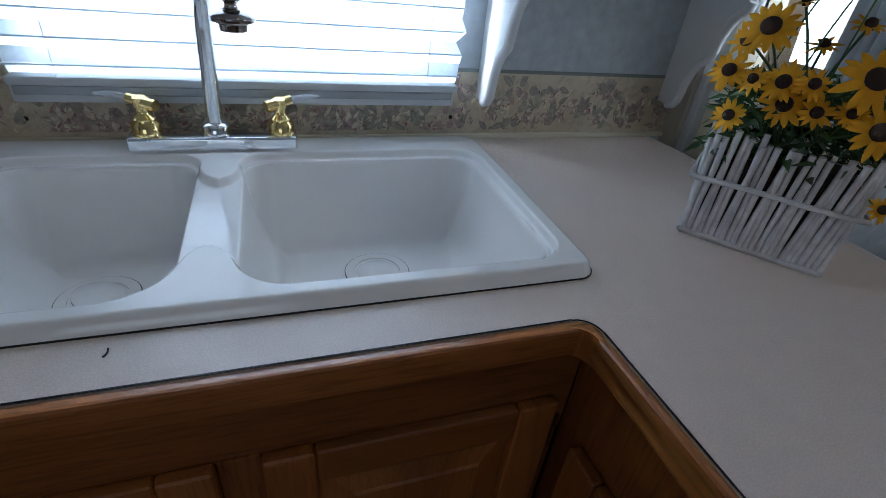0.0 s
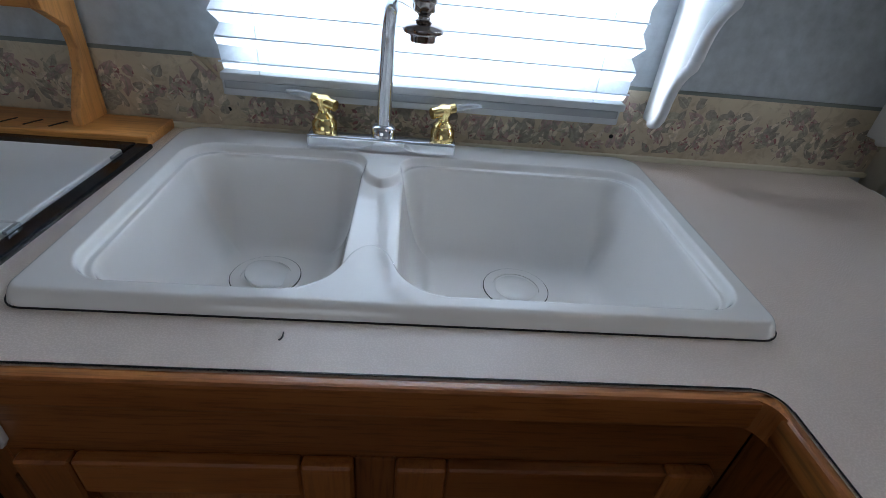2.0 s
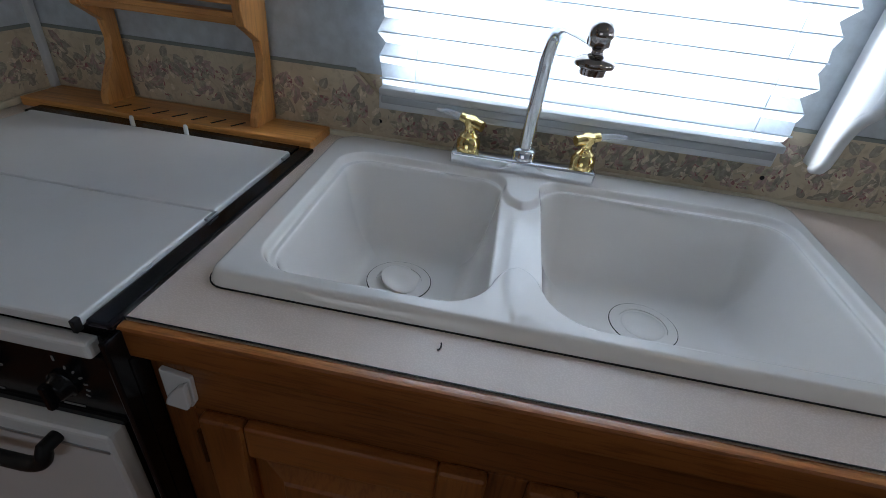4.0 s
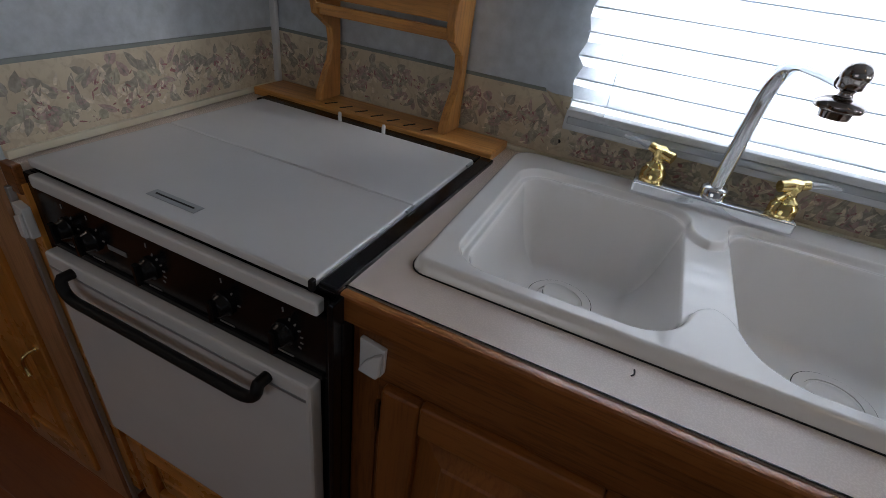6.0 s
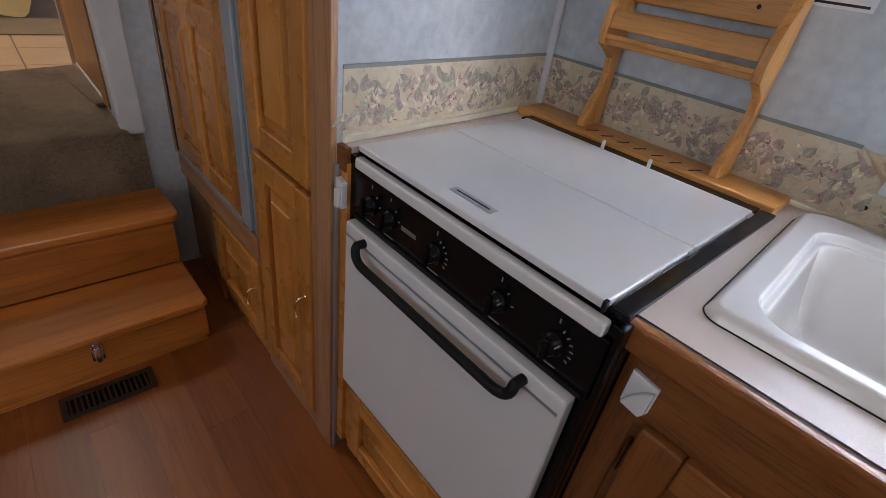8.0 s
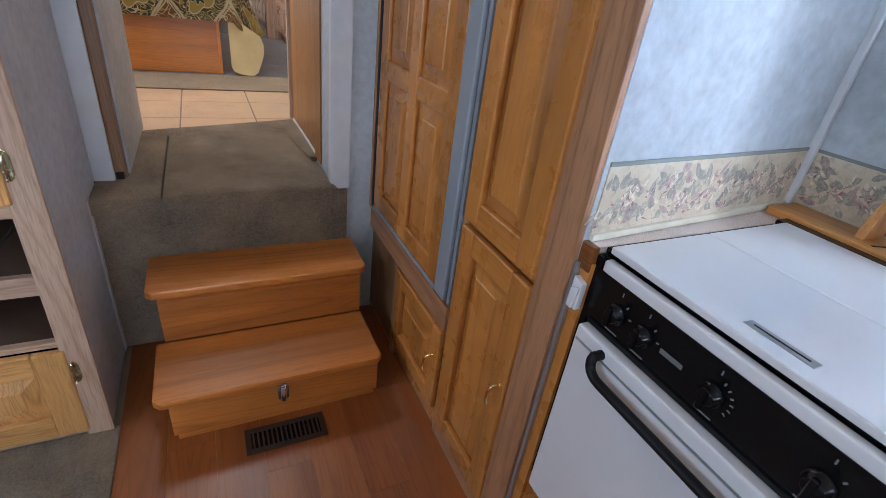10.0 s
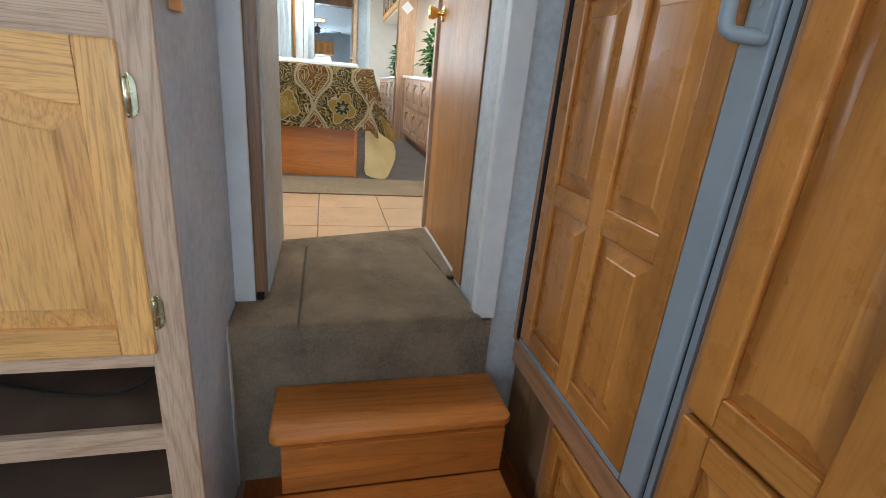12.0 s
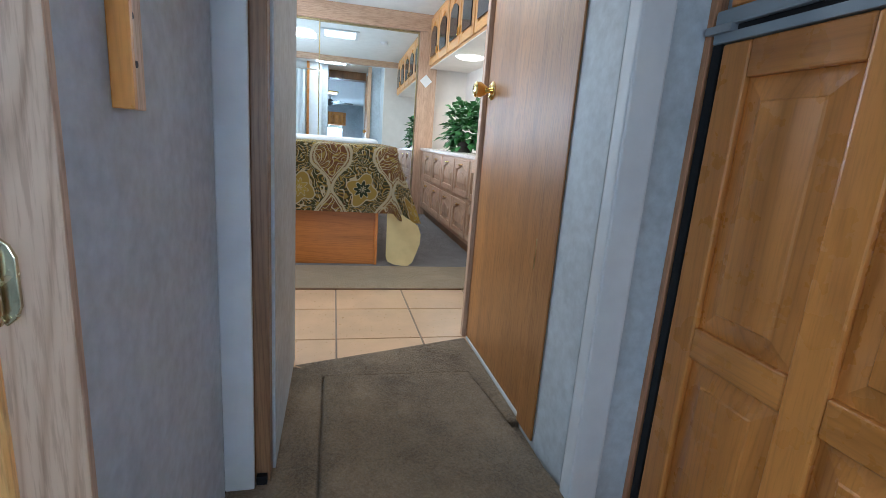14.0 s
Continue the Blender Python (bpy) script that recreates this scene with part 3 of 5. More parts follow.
structure("border_peel", pk, FLORAL, "loose corner of the border paper curling off the wall", "wallpaper")
for nm, b in (("border_line_left", box(-0.995, -0.315, 1.0965, 1.1, 1.030, 1.037, 0.001)), ("border_line_right", box(0.462, 1.03, 1.0965, 1.1, 1.036, 1.043, 0.001))):
    structure(nm, b, BANDG, "grey-green line on top of the border paper", "trim")
structure("trim_backsplash", box(-0.99, 1.03, 1.088, 1.1, 0.900, 0.910, 0.003), CREAM, "thin cream bead where counter meets wall", "trim")

# pantry side wall, slightly out of square
sk = [(-1.0, 1.1), (-0.957, 0.462), (-0.985, 0.462), (-1.03, 1.1)]
structure("wall_pantry_side", prism(sk, "z", 0, CZ), WALLP, "blue-grey wallpapered side of the pantry", "wall")


def skew(z0, z1, off):
    return prism([(-1.0 + off, 1.095), (-0.957 + off, 0.472), (-0.957, 0.472), (-1.0, 1.095)], "z", z0, z1)


side_border = border("border_side", skew(0.912, 1.030, 0.0025))
sprays(side_border, lambda u, z, lift: (-0.957 + 0.0025 + lift - 0.043 * u / 0.623, 0.472 + u, z), 0.61, 0.912, 1.030, 4)
structure("border_line_side", skew(1.030, 1.037, 0.0035), BANDG, "grey-green line on top of the border paper", "trim")
structure("trim_side_bead", skew(0.900, 0.912, 0.010), CREAM, "thin cream bead beside the range", "trim")
structure("corner_trim", box(-1.0, -0.983, 1.083, 1.0965, 0.905, CZ, 0.003), TRIM, "white plastic corner strip", "trim")

# ---- counter and base cabinets ----
ct = thing("countertop", (0.1, 0.8, 0.865), "pale cream laminate countertop with an oak front edge", "countertop")
ring_top = bmesh.new()
for b4 in ((-0.372, 0.447, 0.505, 0.600), (-0.372, -0.304, 0.600, 1.0955), (-0.304, 0.447, 1.035, 1.0955), (0.447, 0.992, -0.30, 0.600), (0.487, 0.992, 0.600, 1.035), (0.447, 0.992, 1.035, 1.0955)):
    box(*b4, 0.866, 0.900, bm=ring_top)
bmesh.ops.remove_doubles(ring_top, verts=ring_top.verts[:], dist=0.0002)
part("top", ring_top, LAM, ct)
cove = [(0.4475, 0.5055)] + [(0.4225 + 0.024 * math.sin(radians(9 * k)), 0.4805 + 0.024 * math.cos(radians(9 * k))) for k in range(11)]
part("inside_corner", prism(cove, "z", 0.866, 0.9), LAM, ct)
cove2 = [(0.4455, 0.5035)] + [(0.4125 + 0.024 * math.sin(radians(9 * k)), 0.4705 + 0.024 * math.cos(radians(9 * k))) for k in range(11)]
part("inside_corner_edge", prism(cove2, "z", 0.858, 0.8985), BASE["z"], ct)
part("strip_behind_range", box(-0.99, -0.3725, 0.992, 1.0955, 0.866, 0.898), LAM, ct)
part("strip_beside_range", box(-0.985, -0.930, 0.475, 0.9915, 0.866, 0.898), LAM, ct)
part("edge_front", box(-0.366, 0.455, 0.490, 0.506, 0.858, 0.8985, 0.006, 3), BASE["x"], ct, "oak nosing along the front")
part("edge_side", box(0.436, 0.4485, -0.30, 0.500, 0.858, 0.8985, 0.006, 3), BASE["y"], ct, "oak nosing along the side")
part("edge_bar", box(0.990, 1.004, -0.30, 1.035, 0.858, 0.8985, 0.005, 2), TRIM, ct)
part("edge_seam_front", box(-0.366, 0.422, 0.5050, 0.5066, 0.8985, 0.9005), MATTB, ct)
part("edge_seam_side", box(0.4470, 0.4486, -0.30, 0.4800, 0.8985, 0.9005), MATTB, ct)
part("edge_seam_corner", tube([(0.4225 + 0.0245 * math.sin(radians(9 * k)), 0.4805 + 0.0245 * math.cos(radians(9 * k)), 0.8998) for k in range(11)], 0.0009, 6), MATTB, ct)
part("edge_range_left", box(-0.960, -0.927, 0.462, 0.476, 0.85, 0.8985, 0.003), BASE["x"], ct)
mk = tube(bezier((-0.040, 0.545, 0.9006), (-0.036, 0.548, 0.9006), (-0.038, 0.556, 0.9006), 6), 0.0009, 6)
part("scratch", mk, MATTB, ct, "short dark curved mark")

sc = thing("sink_cabinet", (0.04, 0.80, 0.0), "brown oak base cabinet under the sink", "cabinet")
part("body", box(-0.352, 0.4575, 0.512, 1.08, 0.09, 0.70), BASE["z"], sc)
part("apron", box(-0.312, 0.4575, 0.5085, 0.526, 0.700, 0.858, 0.001), BASE["x"], sc)
part("post", box(-0.352, -0.312, 0.508, 0.56, 0.05, 0.858, 0.002), BASE["z"], sc)
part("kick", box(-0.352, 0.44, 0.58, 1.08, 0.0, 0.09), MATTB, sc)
for i, (x0, x1) in enumerate(((-0.300, 0.036), (0.080, 0.434))):
    d = frame_door(sc, "-y", (x0, 0.5120, 0.13), x1 - x0, 0.642, FRONT, 1, (), 0.055, 0.0)
    hx = x0 - 0.006 if i == 0 else x1 + 0.006
    hg = part("hinge", prism([(hx - 0.002, 0.682), (hx + 0.002, 0.682), (hx + 0.006, 0.694), (hx + 0.006, 0.726), (hx + 0.002, 0.738), (hx - 0.002, 0.738), (hx - 0.006, 0.726), (hx - 0.006, 0.694)], "y", 0.5015, 0.5045, 0.001), HINGE_DARK, d, "dark bronze hinge")
    part("pin", tube([(hx, 0.4995, 0.680), (hx, 0.4995, 0.740)], 0.0032, 10), HINGE_DARK, hg, "", True)
part("divider", box(0.036, 0.080, 0.5055, 0.512, 0.13, 0.772, 0.002), BASE["z"], sc)
lk = thing("cabinet_latch_cover", (-0.322, 0.500, 0.785), "white plastic child lock on the cabinet post", "latch")
part("plate", prism([(-0.338, 0.783), (-0.308, 0.779), (-0.303, 0.788), (-0.302, 0.828), (-0.338, 0.834)], "y", 0.501, 0.508, 0.0015), WHITE, lk)
part("flap", prism([(-0.336, 0.785), (-0.309, 0.781), (-0.3045, 0.789), (-0.3035, 0.826), (-0.315, 0.818), (-0.326, 0.805), (-0.332, 0.795)], "y", 0.493, 0.5005, 0.003), WHITE, lk)
lk2 = thing("cabinet_latch_cover", (-0.942, 0.455, 0.785), "white plastic child lock beside the range", "latch")
part("plate", prism([(-0.944, 0.778), (-0.922, 0.778), (-0.922, 0.80), (-0.922, 0.832), (-0.944, 0.838)], "y", 0.452, 0.465, 0.0015), WHITE, lk2)
part("flap", prism([(-0.941, 0.780), (-0.928, 0.780), (-0.922, 0.826), (-0.940, 0.818)], "y", 0.446, 0.4515, 0.002), WHITE, lk2)

pc = thing("peninsula_cabinet", (0.72, 0.35, 0.0), "brown oak peninsula cabinet with framed doors", "cabinet")
part("body", box(0.515, 0.985, -0.28, 1.08, 0.0, 0.858), BASE["z"], pc)
part("front", box(0.458, 0.514, -0.28, 0.507, 0.0, 0.857), BASE["z"], pc)
for y1 in (0.46, 0.05):
    frame_door(pc, "-x", (0.4575, y1, 0.13), 0.38, 0.60, BASE, 1, (), 0.055)

# ---- sink ----
SX0, SX1, SY0, SY1 = -0.340, 0.514, 0.575, 1.068
RIM = (0.024, 0.026, 0.05, 0.05)


def rbox(x, y, x0, x1, y0, y1, r):
    """Signed distance to a rounded rectangle; r: a radius for each corner (x0y0, x1y0, x1y1, x0y1)."""
    px, py, hx, hy = x - (x0 + x1) / 2, y - (y0 + y1) / 2, (x1 - x0) / 2, (y1 - y0) / 2
    rr = np.where(py < 0, np.where(px < 0, r[0], r[1]), np.where(px < 0, r[3], r[2]))
    qx, qy = abs(px) - hx + rr, abs(py) - hy + rr
    return np.minimum(np.maximum(qx, qy), 0) + np.hypot(np.maximum(qx, 0), np.maximum(qy, 0)) - rr


def ease(t):
    t = np.clip(t, 0, 1)
    return t * t * (3 - 2 * t)


def blend_min(a, b, k):
    h = np.clip(0.5 + 0.5 * (b - a) / k, 0, 1)
    return b * (1 - h) + a * h - k * h * (1 - h)


def sink_taper(x, y):
    """The bowl set narrows a little towards the front."""
    s = (SY1 - y) / (SY1 - SY0)
    w = (x - SX0) / (SX1 - SX0)
    return x + s * (0.020 * (1 - w) - 0.011 * w)


def sink_height(x, y):
    x, y = np.asarray(x, float), np.asarray(y, float)
    outer = -rbox(x, y, SX0, SX1, SY0, SY1, RIM)
    z = 0.9008 + 0.0175 * (1 - (1 - np.clip(outer / 0.014, 0, 1)) ** 2.6)
    # one sunken field holds both bowls and the low bridge between them
    tray = blend_min(rbox(x, y, -0.298, 0.003, 0.603, 0.988, (0.055, 0.072, 0.045, 0.055)), rbox(x, y, 0.058, 0.484, 0.603, 0.988, (0.072, 0.05, 0.055, 0.045)), 0.004)
    bridge = rbox(x, y, -0.03, 0.096, 0.702, 0.884, (0.03,) * 4)
    tray = blend_min(tray, bridge, 0.055)
    z = z - 0.0135 * ease((-tray + 0.0005) / 0.007)
    bowl = np.minimum(rbox(x, y, -0.283, -0.003, 0.610, 0.975, (0.05, 0.066, 0.05, 0.05)), rbox(x, y, 0.063, 0.472, 0.610, 0.975, (0.066, 0.045, 0.05, 0.05)))
    d = np.maximum(-bowl, 0)
    d = d * d / (d + 0.002)
    return z - 0.158 * (1 - (1 - np.clip(d / 0.075, 0, 1)) ** 3.3)


sink = thing("kitchen_sink", (0.087, 0.82, 0.73), "white double-bowl drop-in kitchen sink, clean and empty", "sink")
nx, ny = 500, 290
gx, gy = np.meshgrid(np.linspace(SX0, SX1, nx + 1), np.linspace(SY0, SY1, ny + 1))
mx_, my_ = (SX0 + SX1) / 2, (SY0 + SY1) / 2
for _ in range(90):
    out = rbox(gx, gy, SX0, SX1, SY0, SY1, RIM) > 1e-4
    gx, gy = np.where(out, mx_ + (gx - mx_) * 0.998, gx), np.where(out, my_ + (gy - my_) * 0.998, gy)
sv = np.stack((sink_taper(gx, gy), gy, sink_height(gx, gy)), -1).reshape(-1, 3).tolist()
sf = [(a, a + 1, a + nx + 2, a + nx + 1) for j in range(ny) for a in range(j * (nx + 1), j * (nx + 1) + nx)]
me = bpy.data.meshes.new("basin")
me.from_pydata(sv, [], sf)
me.shade_smooth()
me.materials.append(PORC)
basin = new("basin", me)
basin.parent, basin.matrix_parent_inverse = sink, Matrix.Translation(-PLACE["kitchen_sink"])
rim_pts = []
for cx, cy, a0, rr in ((SX1 - 0.026, SY0 + 0.026, -90, 0.0275), (SX1 - 0.05, SY1 - 0.05, 0, 0.0515), (SX0 + 0.05, SY1 - 0.05, 90, 0.0515), (SX0 + 0.024, SY0 + 0.024, 180, 0.0255)):
    rim_pts += [(cx + rr * math.cos(radians(a0 + 15 * k)), cy + rr * math.sin(radians(a0 + 15 * k))) for k in range(7)]
sr = bmesh.new()
ins = [(mx_ + (x - mx_) * 0.97, my_ + (y - my_) * 0.95) for x, y in rim_pts]
ra, rb_ = [sr.verts.new((sink_taper(x, y), y, 0.9014)) for x, y in rim_pts], [sr.verts.new((sink_taper(x, y), y, 0.9014)) for x, y in ins]
rc = [sr.verts.new((sink_taper(x, y), y, 0.8995)) for x, y in rim_pts]
for i in range(len(rim_pts)):
    j = (i + 1) % len(rim_pts)
    sr.faces.new((ra[i], ra[j], rb_[j], rb_[i]))
    sr.faces.new((rc[i], rc[j], ra[j], ra[i]))
part("seal", sr, MATTB, sink, "dark caulk line round the rim")


def annulus(r0, r1, z0, z1, m):
    """A flat ring with thickness."""
    bm = bmesh.new()
    n = 56
    rows = [[bm.verts.new((r * math.cos(2 * math.pi * i / n), r * math.sin(2 * math.pi * i / n), z)) for i in range(n)] for r, z in ((r0, z0), (r1, z0), (r1, z1), (r0, z1))]
    for a, b in zip(rows, rows[1:] + rows[:1]):
        for i in range(n):
            bm.faces.new((a[i], a[(i + 1) % n], b[(i + 1) % n], b[i]))
    bm.transform(m)
    return bm


for dx, dy, tilt in ((-0.152, 0.847, 14), (0.270, 0.848, 0)):
    z0 = float(sink_height(dx, dy))
    at = Matrix.Translation((dx, dy, z0))
    dr = part("drain", annulus(0.040, 0.0555, -0.004, 0.0016, at), PORC, sink, "white plastic drain flange", True)
    part("joint", annulus(0.0556, 0.0568, -0.001, 0.0009, at), MATTB, dr, "dark line round the drain")
    part("cup", lathe([(0.0402, -0.010), (0.0402, -0.0060), (0.0, -0.0058)], 40, at), STEEL if tilt else PORC, dr)
    lift = at @ Matrix.Translation((0.004 if tilt else 0, 0, 0.004 if tilt else -0.0015)) @ Matrix.Rotation(radians(tilt), 4, "Y")
    part("stopper", lathe([(0.034, -0.006), (0.0365, -0.003), (0.0365, 0.001), (0.034, 0.003), (0.012, 0.0036), (0.0, 0.0036)], 40, lift), PORC, dr, "", True)

# ---- faucet ----
fa = thing("faucet", (0.026, 1.018, 0.918), "chrome kitchen faucet with brass-coloured lever handles", "faucet")
part("base_plate", box(-0.104, 0.154, 0.993, 1.046, 0.917, 0.942, 0.005, 3), CHROME, fa, "", True)
for hx, s in ((-0.076, -1), (0.130, 1)):
    T = Matrix.Translation((hx, 1.018, 0.940))
    hd = part("handle", lathe([(0.021, 0), (0.021, 0.019), (0.017, 0.023), (0.017, 0.028), (0.010, 0.034), (0.009, 0.044), (0.012, 0.048), (0.012, 0.060), (0.006, 0.064)], 24, T), BRASS, fa, "brass-coloured handle", True)
    part("cap", moved(tube([(-0.022 * s, -0.012, 0.050), (0.018 * s, 0.006, 0.0575)], 0.0095, 14, 0.008), T), BRASS, hd, "", True)
    part("lever", moved(tube([(0.016 * s, 0.005, 0.057), (0.045 * s, 0.016, 0.060), (0.066 * s, 0.024, 0.058)], 0.0065, 12, 0.0035), T), ACRYL, hd, "clear plastic lever", True)
part("collar", lathe([(0.022, 0), (0.022, 0.016), (0.018, 0.020), (0.014, 0.022)], 28, Matrix.Translation((0.026, 1.018, 0.940))), CHROME, fa, "", True)
sp = [(0.026, 1.018, 0.950), (0.029, 1.012, 1.06)] + bezier((0.031, 1.008, 1.105), (0.035, 1.000, 1.172), (0.052, 0.940, 1.172), 14) + [(0.068, 0.895, 1.171), (0.079, 0.862, 1.169)]
part("spout", tube(sp, 0.0125, 18, 0.0105), CHROME, fa, "", True)
T = Matrix.Translation((0.084, 0.850, 0)) @ Matrix.Identity(4)
prof = [(0.004, 1.124), (0.0185, 1.124), (0.020, 1.134), (0.029, 1.137), (0.0305, 1.142), (0.0295, 1.146), (0.021, 1.152), (0.010, 1.156), (0.0085, 1.160), (0.010, 1.164), (0.0155, 1.167), (0.0158, 1.178), (0.0178, 1.180), (0.0182, 1.186), (0.0168, 1.193), (0.0135, 1.199), (0.008, 1.203), (0.002, 1.2045)]
part("spray_head", lathe([(r * 0.88, 1.150 + (z - 1.150) * 0.80) for r, z in prof], 40, T), GUN, fa, "dark chrome swivel spray head", True)

# ---- range ----
rg = thing("gas_range", (-0.65, 0.72, 0.32), "white recreational-vehicle gas range with black trim and a closed lid", "stove")
part("body", box(-0.925, -0.362, 0.482, 0.986, 0.325, 0.888, 0.003), BLACK, rg)
part("top_rim", box(-0.928, -0.360, 0.490, 0.988, 0.888, 0.8990, 0.002), BLACK, rg, "black enamel rim")
part("rim_side", box(-0.386, -0.360, 0.484, 0.988, 0.8992, 0.9075, 0.003), BLACK, rg)
part("rim_back", box(-0.928, -0.387, 0.9495, 0.988, 0.8992, 0.9085, 0.003), BLACK, rg)
lid = part("lid_front", box(-0.907, -0.388, 0.476, 0.7105, 0.8995, 0.9125, 0.004, 3), WHITE, rg, "white enamelled folding lid")
part("lid_back", box(-0.907, -0.388, 0.712, 0.948, 0.8995, 0.9125, 0.004, 3), WHITE, rg)
part("lid_corner", box(-0.392, -0.3865, 0.4735, 0.482, 0.898, 0.9135, 0.001), MATTB, lid)
for y in (0.70, 0.925):
    part("lid_hinge", box(-0.3885, -0.383, y - 0.012, y + 0.012, 0.9078, 0.9125, 0.001), STEEL, rg)
for px, py in ((-0.703, 0.956), (-0.593, 0.954)):
    part("burner_pin", lathe([(0.004, 0), (0.004, 0.016), (0.003, 0.019)], 12, Matrix.Translation((px, py, 0.9085))), WHITE, rg, "white peg", True)
bd = part("badge", moved(box(-0.045, 0.045, -0.009, 0.009, 0, 0.0012, 0.0004, 1), Matrix.Translation((-0.648, 0.513, 0.9126)) @ Matrix.Rotation(radians(0), 4, "Z")), STEEL, lid, "small metal badge")
part("badge_text", box(-0.684, -0.612, 0.5115, 0.5145, 0.9138, 0.9142), MATTB, bd)
part("lip", box(-0.906, -0.376, 0.468, 0.486, 0.868, 0.890, 0.006, 3), WHITE, rg, "white enamel lip under the lid")
part("control_panel", box(-0.915, -0.366, 0.474, 0.490, 0.766, 0.868, 0.003), BLACK, rg, "black control panel")
part("vent_gap", box(-0.905, -0.372, 0.470, 0.480, 0.766, 0.774), MATTB, rg)
for kx, big in ((-0.853, 0), (-0.796, 0), (-0.672, 1), (-0.533, 0), (-0.432, 1)):
    M = side_matrix("-y", kx, 0.474, 0.815)
    kn = part("knob", moved(lathe([(0.018, 0), (0.018, 0.004), (0.015, 0.006), (0.013, 0.015), (0.011, 0.017)], 22), M), BLACK, rg, "black control knob", True)
    part("grip", moved(box(-0.0045, 0.0045, -0.018, 0.018, 0.016, 0.025, 0.002, 1), M), BLACK, kn)
    part("tick", moved(box(-0.001, 0.001, 0.034, 0.041, 0.0002, 0.001), M), PRINT, kn)
    for a in ((20, 40, 60, 80, 100, 120) if big else (35, 75)):
        part("mark", moved(box(-0.0012, 0.0012, 0.025, 0.030, 0.0002, 0.0008), M @ Matrix.Rotation(radians(-a), 4, "Z")), PRINT, kn)
    part("legend", moved(box(-0.013, 0.013, -0.0365, -0.034, 0.0002, 0.001), M), PRINT, kn)
part("maker_mark", box(-0.762, -0.722, 0.4728, 0.4742, 0.812, 0.820, 0.0003, 1), PRINT, rg, "small white maker's mark")
od = part("oven_door", box(-0.906, -0.378, 0.452, 0.478, 0.326, 0.764, 0.007, 3), WHITE, rg, "white oven door")
part("door_groove", box(-0.900, -0.384, 0.4505, 0.4525, 0.735, 0.739), STEEL, od)
hp = [(-0.838, 0.452, 0.748), (-0.838, 0.434, 0.748)] + bezier((-0.838, 0.433, 0.744), (-0.838, 0.430, 0.719), (-0.808, 0.430, 0.717), 6) + bezier((-0.478, 0.430, 0.717), (-0.446, 0.430, 0.719), (-0.446, 0.433, 0.744), 6) + [(-0.446, 0.434, 0.748), (-0.446, 0.452, 0.748)]
part("door_handle", tube(hp, 0.0085, 14), MATTB, od, "black bar handle", True)
part("side_strip", box(-0.377, -0.353, 0.486, 0.51, 0.30, 0.858, 0.001), BLACK, rg)
part("side_flange", box(-0.362, -0.354, 0.468, 0.506, 0.300, 0.896, 0.002), BLACK, rg)
part("side_strip_far", box(-0.930, -0.912, 0.474, 0.50, 0.33, 0.886, 0.001), BLACK, rg)

rb = thing("range_cabinet", (-0.65, 0.75, 0.0), "oak cabinet below the oven with a framed door", "cabinet")
part("body", box(-0.955, -0.353, 0.478, 0.99, 0.05, 0.325), OAK["x"], rb)
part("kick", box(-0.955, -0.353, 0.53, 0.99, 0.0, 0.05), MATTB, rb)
part("stile", box(-0.956, -0.925, 0.466, 0.50, 0.05, 0.868, 0.002), OAK["z"], rb)
part("edging", box(-0.957, -0.948, 0.4555, 0.4655, 0.0, 0.86, 0.002), STEEL, rb, "grey metal edge strip")
frame_door(rb, "-y", (-0.885, 0.4775, 0.08), 0.49, 0.225, OAK, 1, (), 0.05)

# ---- knife board and spice shelf ----
kb = thing("knife_board", (-0.665, 1.04, 0.899), "oak board with slanted knife slots behind the range", "knife holder")
part("board", box(-0.975, -0.368, 0.990, 1.090, 0.8992, 0.917, 0.003), PINE, kb)
for i in range(7):
    x = -0.775 + i * 0.041
    part("slot", moved(box(-0.016, 0.016, -0.0022, 0.0022, 0.9171, 0.9179), Matrix.Translation((x, 1.022, 0)) @ Matrix.Rotation(radians(66), 4, "Z")), MATTB, kb)
ss = thing("spice_shelf", (-0.66, 1.05, 0.917), "honey-coloured wooden spice shelf standing against the wall", "shelf")


def upright(x0):
    prof = [(1.092, 0.917), (1.018, 0.917), (1.020, 0.935), (1.036, 0.965), (1.058, 1.000), (1.066, 1.035), (1.060, 1.068), (1.034, 1.085), (1.012, 1.098), (1.006, 1.125), (1.010, 1.160), (1.026, 1.195), (1.052, 1.232), (1.070, 1.243), (1.092, 1.246)]
    return prism(prof, "x", x0, x0 + 0.017, 0.002)


part("upright", upright(-0.818), PINEZ, ss)
part("upright", upright(-0.502), PINEZ, ss)
part("shelf", box(-0.801, -0.502, 1.016, 1.092, 1.098, 1.110, 0.002), PINE, ss)
part("rail", box(-0.801, -0.502, 1.008, 1.019, 1.1105, 1.1195, 0.001), PINE, ss)
part("front_bar", box(-0.801, -0.502, 1.012, 1.024, 1.130, 1.168, 0.003), PINE, ss)
part("back_bar", box(-0.801, -0.502, 1.078, 1.092, 1.182, 1.236, 0.003), PINE, ss)
for x in (-0.745, -0.56):
    part("screw", lathe([(0.004, 0), (0.004, 0.001)], 10, side_matrix("-y", x, 1.0775, 1.210)), MATTB, ss)
